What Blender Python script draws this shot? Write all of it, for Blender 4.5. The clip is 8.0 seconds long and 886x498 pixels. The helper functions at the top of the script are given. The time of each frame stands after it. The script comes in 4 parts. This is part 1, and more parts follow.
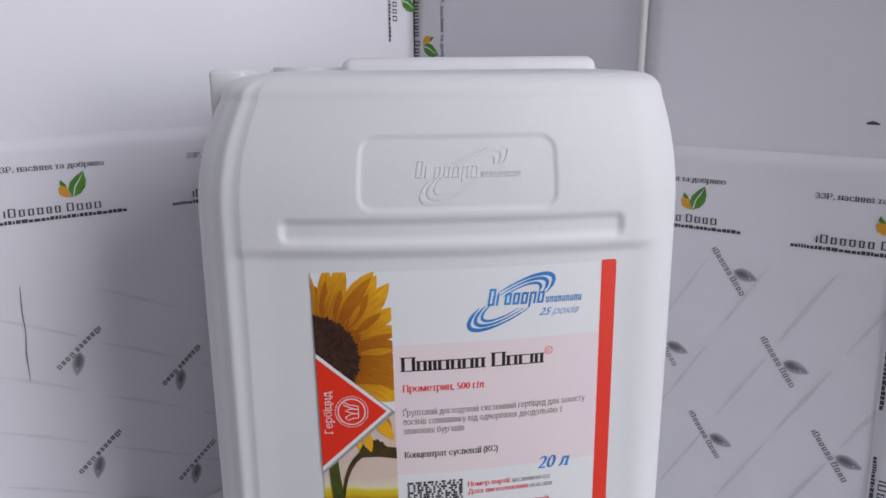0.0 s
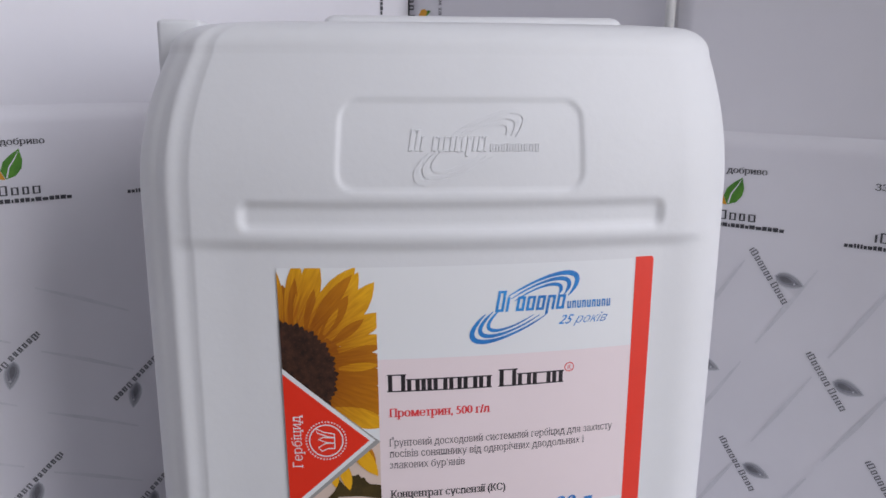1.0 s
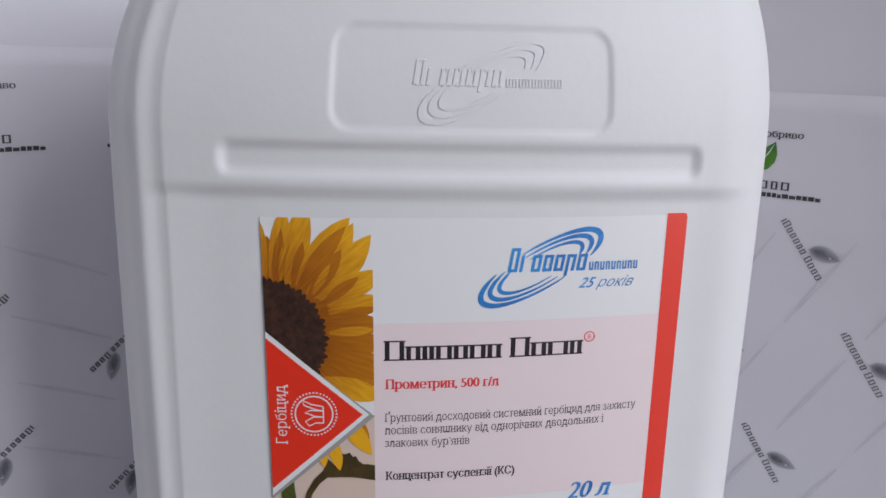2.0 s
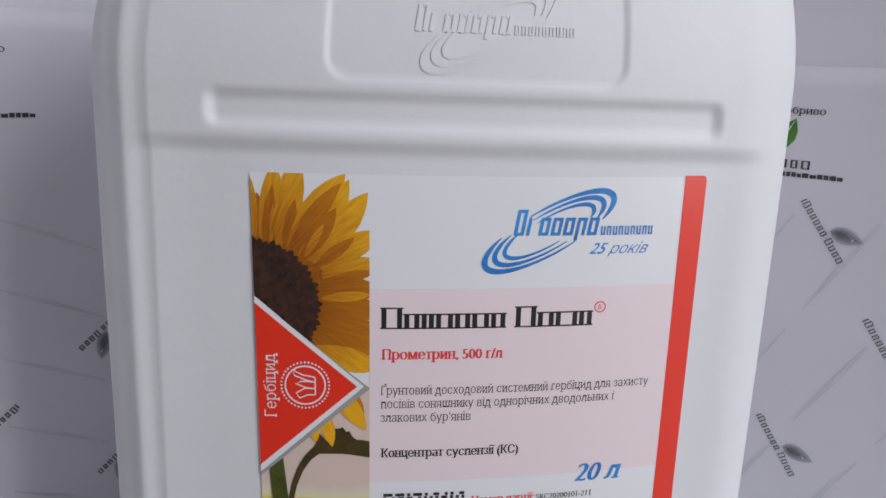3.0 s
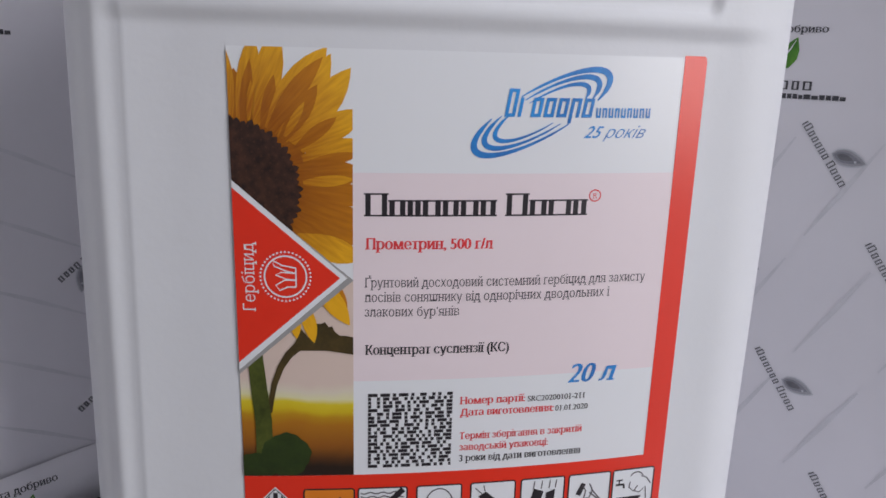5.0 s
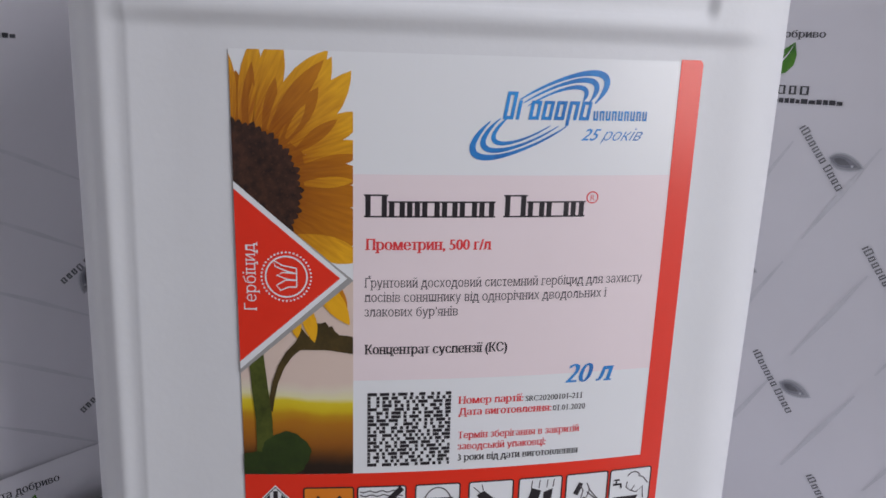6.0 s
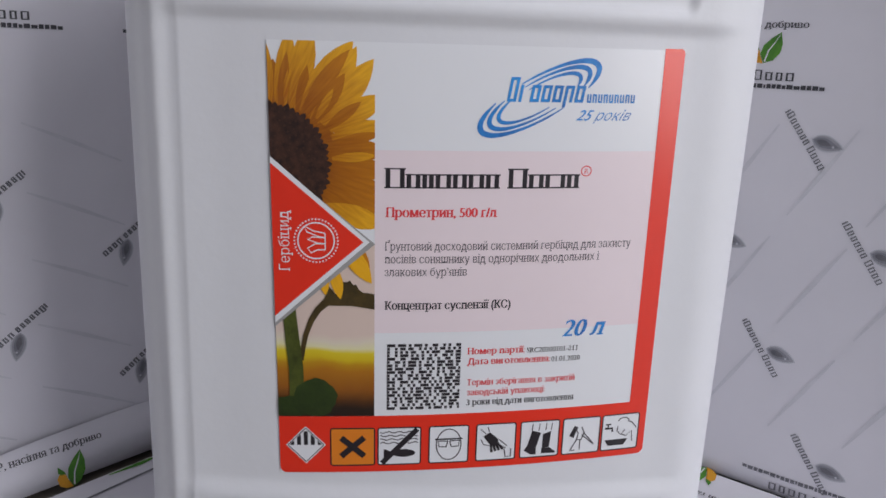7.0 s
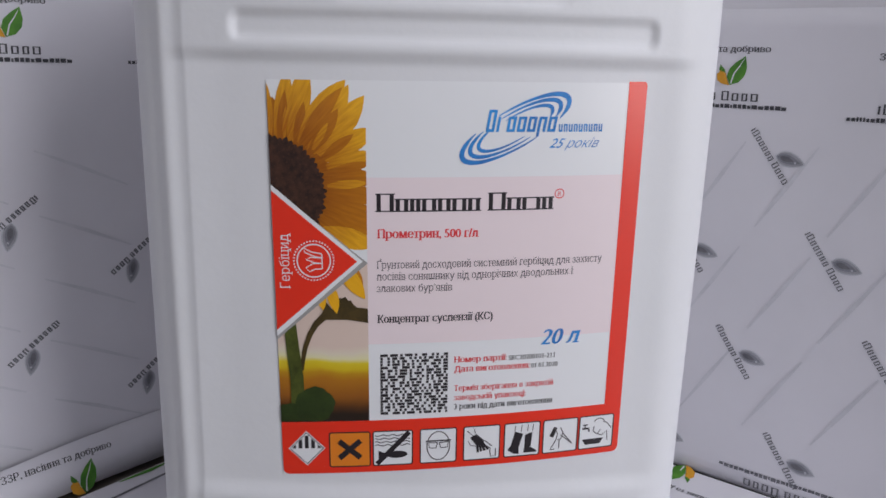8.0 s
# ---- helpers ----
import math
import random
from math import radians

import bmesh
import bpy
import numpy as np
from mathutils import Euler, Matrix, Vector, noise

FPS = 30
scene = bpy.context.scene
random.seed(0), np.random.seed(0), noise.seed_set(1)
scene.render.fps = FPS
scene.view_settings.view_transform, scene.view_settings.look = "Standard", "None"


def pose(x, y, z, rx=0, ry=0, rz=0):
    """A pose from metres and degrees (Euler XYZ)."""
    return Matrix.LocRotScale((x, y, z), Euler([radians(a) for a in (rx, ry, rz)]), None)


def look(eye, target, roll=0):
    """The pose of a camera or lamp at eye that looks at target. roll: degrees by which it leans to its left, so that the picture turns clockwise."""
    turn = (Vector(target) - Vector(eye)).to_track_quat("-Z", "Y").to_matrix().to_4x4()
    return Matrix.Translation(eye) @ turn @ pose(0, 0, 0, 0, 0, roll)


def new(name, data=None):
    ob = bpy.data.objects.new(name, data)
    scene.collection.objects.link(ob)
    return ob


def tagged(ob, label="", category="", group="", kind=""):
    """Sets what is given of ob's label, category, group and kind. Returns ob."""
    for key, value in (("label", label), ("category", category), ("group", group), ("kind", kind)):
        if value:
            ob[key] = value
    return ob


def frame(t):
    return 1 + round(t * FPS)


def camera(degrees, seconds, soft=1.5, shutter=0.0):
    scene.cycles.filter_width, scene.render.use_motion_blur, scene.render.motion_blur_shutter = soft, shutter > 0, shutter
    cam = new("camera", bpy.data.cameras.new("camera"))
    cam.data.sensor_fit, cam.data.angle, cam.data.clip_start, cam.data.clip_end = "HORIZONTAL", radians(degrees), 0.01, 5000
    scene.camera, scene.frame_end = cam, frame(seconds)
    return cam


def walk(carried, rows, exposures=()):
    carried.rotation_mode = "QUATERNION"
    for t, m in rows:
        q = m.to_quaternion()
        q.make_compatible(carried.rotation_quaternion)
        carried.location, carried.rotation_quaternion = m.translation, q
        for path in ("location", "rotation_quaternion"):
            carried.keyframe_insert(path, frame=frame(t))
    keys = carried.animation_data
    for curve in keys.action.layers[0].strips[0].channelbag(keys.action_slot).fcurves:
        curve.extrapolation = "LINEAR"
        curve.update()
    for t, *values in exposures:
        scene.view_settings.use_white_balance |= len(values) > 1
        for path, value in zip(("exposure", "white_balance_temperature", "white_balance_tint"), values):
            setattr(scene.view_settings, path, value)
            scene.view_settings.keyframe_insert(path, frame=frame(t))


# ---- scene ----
from mathutils import geometry

cam = camera(57.0, 8.0, soft=1.6)
PATH = [
    (0.0, (-0.0423, -0.4287, 0.3954), (0.1300, 1.5146, -0.0452), -0.48),
    (0.5, (-0.0384, -0.3825, 0.3771), (0.1478, 1.5632, -0.0468), -0.27),
    (1.0, (-0.0380, -0.3483, 0.3697), (0.1544, 1.5977, -0.0502), 0.30),
    (1.5, (-0.0382, -0.3321, 0.3592), (0.1451, 1.6108, -0.0784), 1.04),
    (1.7, (-0.0374, -0.3226, 0.3536), (0.1492, 1.6182, -0.0916), 1.26),
    (3.0, (-0.0319, -0.2943, 0.3255), (0.1395, 1.6510, -0.1062), 2.05),
    (3.5, (-0.0286, -0.2942, 0.3152), (0.1348, 1.6500, -0.1244), 2.73),
    (3.7, (-0.0261, -0.2897, 0.3079), (0.1260, 1.6459, -0.1719), 2.03),
    (4.0, (-0.0266, -0.2861, 0.2963), (0.1497, 1.6526, -0.1624), 2.12),
    (4.5, (-0.0272, -0.2871, 0.2855), (0.1561, 1.6520, -0.1687), 2.15),
    (6.0, (-0.0264, -0.2927, 0.2840), (0.1521, 1.6510, -0.1518), 2.30),
    (6.5, (-0.0272, -0.3016, 0.2813), (0.1396, 1.6397, -0.1701), 2.03),
    (7.0, (-0.0293, -0.3334, 0.2837), (0.1204, 1.6069, -0.1774), 2.21),
    (7.2, (-0.0275, -0.3422, 0.2863), (0.1046, 1.5978, -0.1818), 2.04),
    (7.5, (-0.0285, -0.3508, 0.2900), (0.1363, 1.5889, -0.1687), 1.89),
    (8.0, (-0.0280, -0.3636, 0.2957), (0.1334, 1.5799, -0.1479), 1.42),
]
walk(cam, [(t, look(eye, target, roll)) for t, eye, target, roll in PATH], [(0.0, 0.06, 6650, 16), (3.0, 0.04, 6650, 16), (6.0, -0.03, 6650, 16), (8.0, 0.0, 6650, 16)])

# ---- light: an overcast day through one large window, in a pale room ----
world = bpy.data.worlds.new("sky")
scene.world = world
world.use_nodes = True
sky = world.node_tree.nodes.new("ShaderNodeTexSky")
sky.sky_type, sky.sun_disc = "NISHITA", False
sky.sun_elevation, sky.sun_rotation = radians(40), radians(150)
world.node_tree.links.new(sky.outputs[0], world.node_tree.nodes["Background"].inputs[0])
world.node_tree.nodes["Background"].inputs[1].default_value = 0.1

WINDOW_WATTS = 42.5

# ---- materials ----


def material(name, colour, rough=0.5, vary=0.05, scale=40.0, bump=0.0, bump_scale=300.0, metal=0.0, coat=0.0, second=None, spec=0.5, stretch=(1, 1, 1), translucent=0.0):
    """A painted or moulded surface: two scales of mottling in its colour, a fine relief and a slightly uneven gloss."""
    m = bpy.data.materials.new(name)
    m.use_nodes = True
    n, l = m.node_tree.nodes, m.node_tree.links
    p = n["Principled BSDF"]
    p.inputs["Roughness"].default_value, p.inputs["Metallic"].default_value = rough, metal
    p.inputs["Coat Weight"].default_value, p.inputs["Coat Roughness"].default_value = coat, 0.22
    p.inputs["Specular IOR Level"].default_value = spec
    if translucent:
        p.inputs["Subsurface Weight"].default_value = translucent
        p.inputs["Subsurface Radius"].default_value = (0.004, 0.004, 0.004)
    at = n.new("ShaderNodeTexCoord")
    mapping = n.new("ShaderNodeMapping")
    mapping.inputs["Scale"].default_value = stretch
    l.new(at.outputs["Object"], mapping.inputs[0])
    big, small = n.new("ShaderNodeTexNoise"), n.new("ShaderNodeTexNoise")
    big.inputs["Scale"].default_value, small.inputs["Scale"].default_value = scale, scale * 9
    big.inputs["Detail"].default_value, small.inputs["Detail"].default_value = 3, 4
    l.new(mapping.outputs[0], big.inputs[0]), l.new(mapping.outputs[0], small.inputs[0])
    both = n.new("ShaderNodeMath")
    both.operation = "MULTIPLY_ADD"
    both.inputs[1].default_value = 0.4
    l.new(small.outputs[0], both.inputs[0]), l.new(big.outputs[0], both.inputs[2])
    ramp = n.new("ShaderNodeValToRGB")
    e = ramp.color_ramp.elements
    e[0].position, e[1].position = 0.45, 0.95
    other = second or [c * (1 - vary) for c in colour]
    e[0].color, e[1].color = (*other, 1), (*colour, 1)
    l.new(both.outputs[0], ramp.inputs[0]), l.new(ramp.outputs[0], p.inputs["Base Color"])
    if bump:
        grain, relief = n.new("ShaderNodeTexNoise"), n.new("ShaderNodeBump")
        grain.inputs["Scale"].default_value, relief.inputs["Strength"].default_value = bump_scale, bump
        relief.inputs["Distance"].default_value = 0.0008
        l.new(at.outputs["Object"], grain.inputs[0]), l.new(grain.outputs[0], relief.inputs["Height"])
        l.new(relief.outputs[0], p.inputs["Normal"])
    return m


PLASTIC = material("white_plastic", (0.73, 0.735, 0.752), 0.50, 0.03, 18, 0.10, 260, translucent=0.12)
PAPER = material("white_paper", (0.75, 0.738, 0.785), 0.7, 0.035, 9, 0.12, 90)
# wall colour behind the sheets, dark to paint the shade in their gaps
GAP_SHADE = material("gap_shade_backing", (0.16, 0.16, 0.16), 0.8, 0.3, 30, 0.2)
# unseen room surfaces, toned to bounce cool fill light into the corner
PLASTER = material("pale_plaster", (0.64, 0.635, 0.665), 0.85, 0.06, 3, 0.3, 120)
CEILING_PAINT = material("white_ceiling_paint", (0.80, 0.79, 0.78), 0.85, 0.04, 3, 0.2, 120)
# made-up floor tone, dark so little light bounces up the walls
LAMINATE = material("grey_laminate", (0.14, 0.12, 0.10), 0.45, 0.3, 6, 0.1, 60, stretch=(1, 9, 1))
LABEL = material("label_film", (0.80, 0.81, 0.825), 0.30, 0.015, 20, 0.03, 60, coat=0.35)
PINK = material("pale_pink_print", (0.84, 0.72, 0.74), 0.30, 0.02, 20, coat=0.35)
RED = material("red_print", (0.86, 0.036, 0.014), 0.28, 0.05, 20, coat=0.4)
RED_TEXT = material("red_ink", (0.78, 0.05, 0.055), 0.32, 0.05, 40, coat=0.3)
BLACK = material("black_ink", (0.025, 0.02, 0.025), 0.32, 0.2, 60, coat=0.3)
GREY_TEXT = material("charcoal_ink", (0.09, 0.075, 0.085), 0.32, 0.1, 60, coat=0.3)
BLUE = material("blue_ink", (0.030, 0.324, 0.775), 0.30, 0.1, 60, coat=0.3, second=(0.02, 0.13, 0.42))
ORANGE = material("orange_print", (0.80, 0.23, 0.02), 0.30, 0.05, 40, coat=0.35)
SEED = material("brown_seed_print", (0.075, 0.03, 0.018), 0.34, 0, 350, coat=0.3, second=(0.014, 0.007, 0.006))
SEED_DOT = material("pale_seed_print", (0.085, 0.036, 0.02), 0.34, 0.4, 350, coat=0.3)
STEM = material("green_stem_print", (0.10, 0.12, 0.02), 0.32, 0, 90, coat=0.3, second=(0.035, 0.045, 0.008))
STALK = material("brown_stalk_print", (0.10, 0.065, 0.018), 0.32, 0, 90, coat=0.3, second=(0.035, 0.024, 0.008))
LEAF_DARK = material("dark_green_leaf_print", (0.035, 0.06, 0.012), 0.32, 0, 60, coat=0.3, second=(0.015, 0.028, 0.007))
SHADOW_GREY = material("soft_grey_print", (0.36, 0.35, 0.34), 0.32, 0.1, 90, coat=0.3)
INK = material("dark_grey_ink", (0.055, 0.055, 0.065), 0.6, 0.2, 120)
INK_SOFT = material("grey_watermark_ink", (0.11, 0.11, 0.13), 0.65, 0, 150, second=(0.22, 0.22, 0.24))
INK_PALE = material("pale_grey_ink", (0.30, 0.30, 0.33), 0.65, 0, 150, second=(0.42, 0.42, 0.46))
INK_TRACE = material("trace_grey_ink", (0.60, 0.60, 0.64), 0.7, 0, 60, second=(0.70, 0.695, 0.74))
INK_MIDDLE = material("mid_grey_ink", (0.19, 0.19, 0.22), 0.65, 0, 150, second=(0.30, 0.30, 0.34))
INK_FAINT = material("faint_grey_ink", (0.50, 0.51, 0.55), 0.7, 0, 60, second=(0.60, 0.61, 0.66))
LEAF_GREEN = material("green_leaf_ink", (0.09, 0.30, 0.02), 0.6, 0, 110, second=(0.03, 0.15, 0.015))
LEAF_ORANGE = material("orange_leaf_ink", (0.78, 0.36, 0.02), 0.6, 0.15, 110)


def sunset(name):
    """The printed evening sky of the photo strip: cream above, a yellow band, amber, nearly black at its foot."""
    m = bpy.data.materials.new(name)
    m.use_nodes = True
    n, l = m.node_tree.nodes, m.node_tree.links
    p = n["Principled BSDF"]
    p.inputs["Roughness"].default_value, p.inputs["Coat Weight"].default_value = 0.3, 0.35
    at, sep, ramp = n.new("ShaderNodeTexCoord"), n.new("ShaderNodeSeparateXYZ"), n.new("ShaderNodeValToRGB")
    wob, mix, span = n.new("ShaderNodeTexNoise"), n.new("ShaderNodeMath"), n.new("ShaderNodeMapRange")
    wob.inputs["Scale"].default_value = 60
    mix.operation, mix.inputs[1].default_value = "MULTIPLY_ADD", 0.006
    l.new(at.outputs["Object"], sep.inputs[0]), l.new(at.outputs["Object"], wob.inputs[0])
    l.new(wob.outputs[0], mix.inputs[0]), l.new(sep.outputs[2], mix.inputs[2])
    l.new(mix.outputs[0], span.inputs[0])
    span.inputs[1].default_value, span.inputs[2].default_value = 0.132, 0.206
    l.new(span.outputs[0], ramp.inputs[0]), l.new(ramp.outputs[0], p.inputs["Base Color"])
    ramp.color_ramp.elements[0].position, ramp.color_ramp.elements[0].color = 0.0, (0.022, 0.013, 0.009, 1)
    ramp.color_ramp.elements[1].position, ramp.color_ramp.elements[1].color = 1.0, (0.70, 0.55, 0.47, 1)
    for place, colour in ((0.05, (0.09, 0.032, 0.008)), (0.13, (0.30, 0.10, 0.012)), (0.23, (0.42, 0.16, 0.012)), (0.275, (0.50, 0.26, 0.012)), (0.305, (0.64, 0.46, 0.015)), (0.345, (0.70, 0.55, 0.03)), (0.375, (0.74, 0.69, 0.40)), (0.41, (0.72, 0.64, 0.50)), (0.46, (0.70, 0.55, 0.47))):
        ramp.color_ramp.elements.new(place).color = (*colour, 1)
    return m


SUNSET = sunset("evening_sky_print")


def petal_print(name, inner, outer, cx, cz):
    """Petals as printed: deeper in colour towards the flower's middle, with fine streaks along each petal."""
    m = bpy.data.materials.new(name)
    m.use_nodes = True
    n, l = m.node_tree.nodes, m.node_tree.links
    p = n["Principled BSDF"]
    p.inputs["Roughness"].default_value, p.inputs["Coat Weight"].default_value = 0.3, 0.35
    at, sep = n.new("ShaderNodeTexCoord"), n.new("ShaderNodeSeparateXYZ")
    l.new(at.outputs["Object"], sep.inputs[0])

    def calc(op, a, b):
        k = n.new("ShaderNodeMath")
        k.operation = op
        for i, v in enumerate((a, b)):
            if isinstance(v, (int, float)):
                k.inputs[i].default_value = v
            else:
                l.new(v, k.inputs[i])
        return k.outputs[0]

    dx, dz = calc("SUBTRACT", sep.outputs[0], cx), calc("SUBTRACT", sep.outputs[2], cz)
    far = calc("SQRT", calc("ADD", calc("MULTIPLY", dx, dx), calc("MULTIPLY", dz, dz)), 0.0)
    angle = calc("ARCTAN2", dz, dx)
    both, streak = n.new("ShaderNodeCombineXYZ"), n.new("ShaderNodeTexNoise")
    l.new(calc("MULTIPLY", angle, 22.0), both.inputs[0]), l.new(calc("MULTIPLY", far, 60.0), both.inputs[1])
    l.new(both.outputs[0], streak.inputs[0])
    streak.inputs["Scale"].default_value, streak.inputs["Detail"].default_value = 1.6, 4
    span = n.new("ShaderNodeMapRange")
    span.inputs[1].default_value, span.inputs[2].default_value = 0.027, 0.058
    l.new(far, span.inputs[0])
    total = calc("ADD", calc("MULTIPLY", span.outputs[0], 0.75), calc("MULTIPLY", calc("SUBTRACT", streak.outputs[0], 0.35), 0.9))
    ramp = n.new("ShaderNodeValToRGB")
    ramp.color_ramp.elements[0].position, ramp.color_ramp.elements[0].color = 0.0, (*inner, 1)
    ramp.color_ramp.elements[1].position, ramp.color_ramp.elements[1].color = 0.85, (*outer, 1)
    l.new(total, ramp.inputs[0]), l.new(ramp.outputs[0], p.inputs["Base Color"])
    return m


PETAL = petal_print("yellow_petal_print", (0.40, 0.115, 0.004), (0.84, 0.42, 0.014), -0.0769, 0.2381)
PETAL_DEEP = petal_print("amber_petal_print", (0.30, 0.080, 0.003), (0.56, 0.20, 0.007), -0.0769, 0.2381)

# ---- building helpers ----


def mesh_of(name, verts, faces, mat, smooth=False):
    me = bpy.data.meshes.new(name)
    me.from_pydata([tuple(v) for v in verts], [], faces)
    me.materials.append(mat)
    if smooth:
        me.polygons.foreach_set("use_smooth", [True] * len(me.polygons))
    me.update()
    return me


def part(name, me, parent, label=""):
    ob = new(name, me)
    ob.parent = parent
    return tagged(ob, label)


def rounded_box(name, size, radius, mat, seg=3):
    bm = bmesh.new()
    bmesh.ops.create_cube(bm, size=1.0)
    bmesh.ops.scale(bm, vec=size, verts=bm.verts)
    bmesh.ops.bevel(bm, geom=bm.edges[:], offset=radius, segments=seg, affect="EDGES", profile=0.5)
    me = bpy.data.meshes.new(name)
    bm.to_mesh(me)
    bm.free()
    me.materials.append(mat)
    me.polygons.foreach_set("use_smooth", [True] * len(me.polygons))
    return me


def rect(x0, z0, x1, z1, step=0.012):
    """A rectangle as small quads, so that it can follow a bent sheet."""
    nx, nz = max(1, math.ceil(abs(x1 - x0) / step)), max(1, math.ceil(abs(z1 - z0) / step))
    out = []
    for i in range(nx):
        for j in range(nz):
            a, b = x0 + (x1 - x0) * i / nx, x0 + (x1 - x0) * (i + 1) / nx
            c, d = z0 + (z1 - z0) * j / nz, z0 + (z1 - z0) * (j + 1) / nz
            out.append([(a, c), (b, c), (b, d), (a, d)])
    return out


def strip(line, width):
    """A stroke along a line of points; width may be a number or one for each point."""
    w = width if isinstance(width, (list, tuple)) else [width] * len(line)
    left, right = [], []
    for i, (x, z) in enumerate(line):
        a, b = line[max(i - 1, 0)], line[min(i + 1, len(line) - 1)]
        dx, dz = b[0] - a[0], b[1] - a[1]
        k = 0.5 * w[i] / max(math.hypot(dx, dz), 1e-9)
        left.append((x - dz * k, z + dx * k)), right.append((x + dz * k, z - dx * k))
    return [[right[i], right[i + 1], left[i + 1], left[i]] for i in range(len(line) - 1)]


def disc(x, z, r, n=28, squash=1.0):
    return [[(x + r * math.cos(math.tau * i / n), z + squash * r * math.sin(math.tau * i / n)) for i in range(n)]]


def ring(x, z, r, width, n=36):
    return strip([(x + r * math.cos(math.tau * i / n), z + r * math.sin(math.tau * i / n)) for i in range(n + 1)], width)


def clip(poly, x0, z0, x1, z1):
    """The part of a convex outline that lies inside a rectangle."""
    for axis, limit, keep in ((0, x0, 1), (0, x1, -1), (1, z0, 1), (1, z1, -1)):
        out = []
        for i, p in enumerate(poly):
            q = poly[i - 1]
            pin, qin = (p[axis] - limit) * keep >= 0, (q[axis] - limit) * keep >= 0
            if pin != qin:
                k = (limit - q[axis]) / (p[axis] - q[axis])
                out.append((q[0] + (p[0] - q[0]) * k, q[1] + (p[1] - q[1]) * k))
            if pin:
                out.append(p)
        poly = out
        if not poly:
            return []
    return poly


def turned(polys, x, z, angle, size=1.0):
    c, s = math.cos(radians(angle)) * size, math.sin(radians(angle)) * size
    return [[(x + c * a - s * b, z + s * a + c * b) for a, b in p] for p in polys]


def printed(name, polys, mat, parent, surf, lift, label=""):
    """Ink or film laid on a sheet: flat outlines carried on to the sheet's surface, a little proud of it."""
    verts, faces, small = [], [], []
    for p in polys:
        lo, hi = min(a for a, _ in p), max(a for a, _ in p)
        cuts = max(1, math.ceil((hi - lo) / 0.0065)) if len(p) > 2 else 0
        for i in range(cuts):
            q = p if cuts == 1 else clip(p, lo + (hi - lo) * i / cuts, -9, lo + (hi - lo) * (i + 1) / cuts, 9)
            small.append(q)
    for p in small:
        if len(p) < 3:
            continue
        area = sum(p[i - 1][0] * p[i][1] - p[i][0] * p[i - 1][1] for i in range(len(p)))
        p = p if area > 0 else p[::-1]
        faces.append(tuple(range(len(verts), len(verts) + len(p))))
        verts += [surf(a, b, lift) for a, b in p]
    return part(name, mesh_of(name, verts, faces, mat), parent, label)


def thicker(line, by, flat):
    """A closed outline pushed out to its right-hand side, by one amount across the stems and another along them."""
    out = []
    for i, p in enumerate(line):
        d = (line[(i + 1) % len(line)] - line[i - 1])
        d = d.normalized() if d.length > 1e-9 else d
        out.append(Vector((p.x - d.y * by, p.y + d.x * flat, 0)))
    return out


def serifs(line, shear, sign, reach=0.075, high=0.058):
    """Small cross strokes at the ends of a letter's upright stems, as closed outlines."""
    out, n = [], len(line)
    for i in range(n):
        o, p, q, r = line[i - 1], line[i], line[(i + 1) % n], line[(i + 2) % n]
        long, a, b = abs(q.x - p.x), o - p, r - q
        if abs(q.y - p.y) > 0.02 or not 0.045 < long < 0.26 or a.y * b.y <= 0 or min(abs(a.y), abs(b.y)) < 0.07:
            continue
        if abs(a.x - shear * a.y) > 0.25 * abs(a.y) or abs(b.x - shear * b.y) > 0.25 * abs(b.y):
            continue
        up, x0, x1, y = (1 if a.y > 0 else -1), min(p.x, q.x) - reach, max(p.x, q.x) + reach, (p.y + q.y) / 2
        box = [(x0, y), (x1, y), (x1, y + up * high), (x0, y + up * high)]
        box = box if up * sign > 0 else box[::-1]
        out.append([Vector((u + shear * (v - y), v, 0)) for u, v in box])
    return out


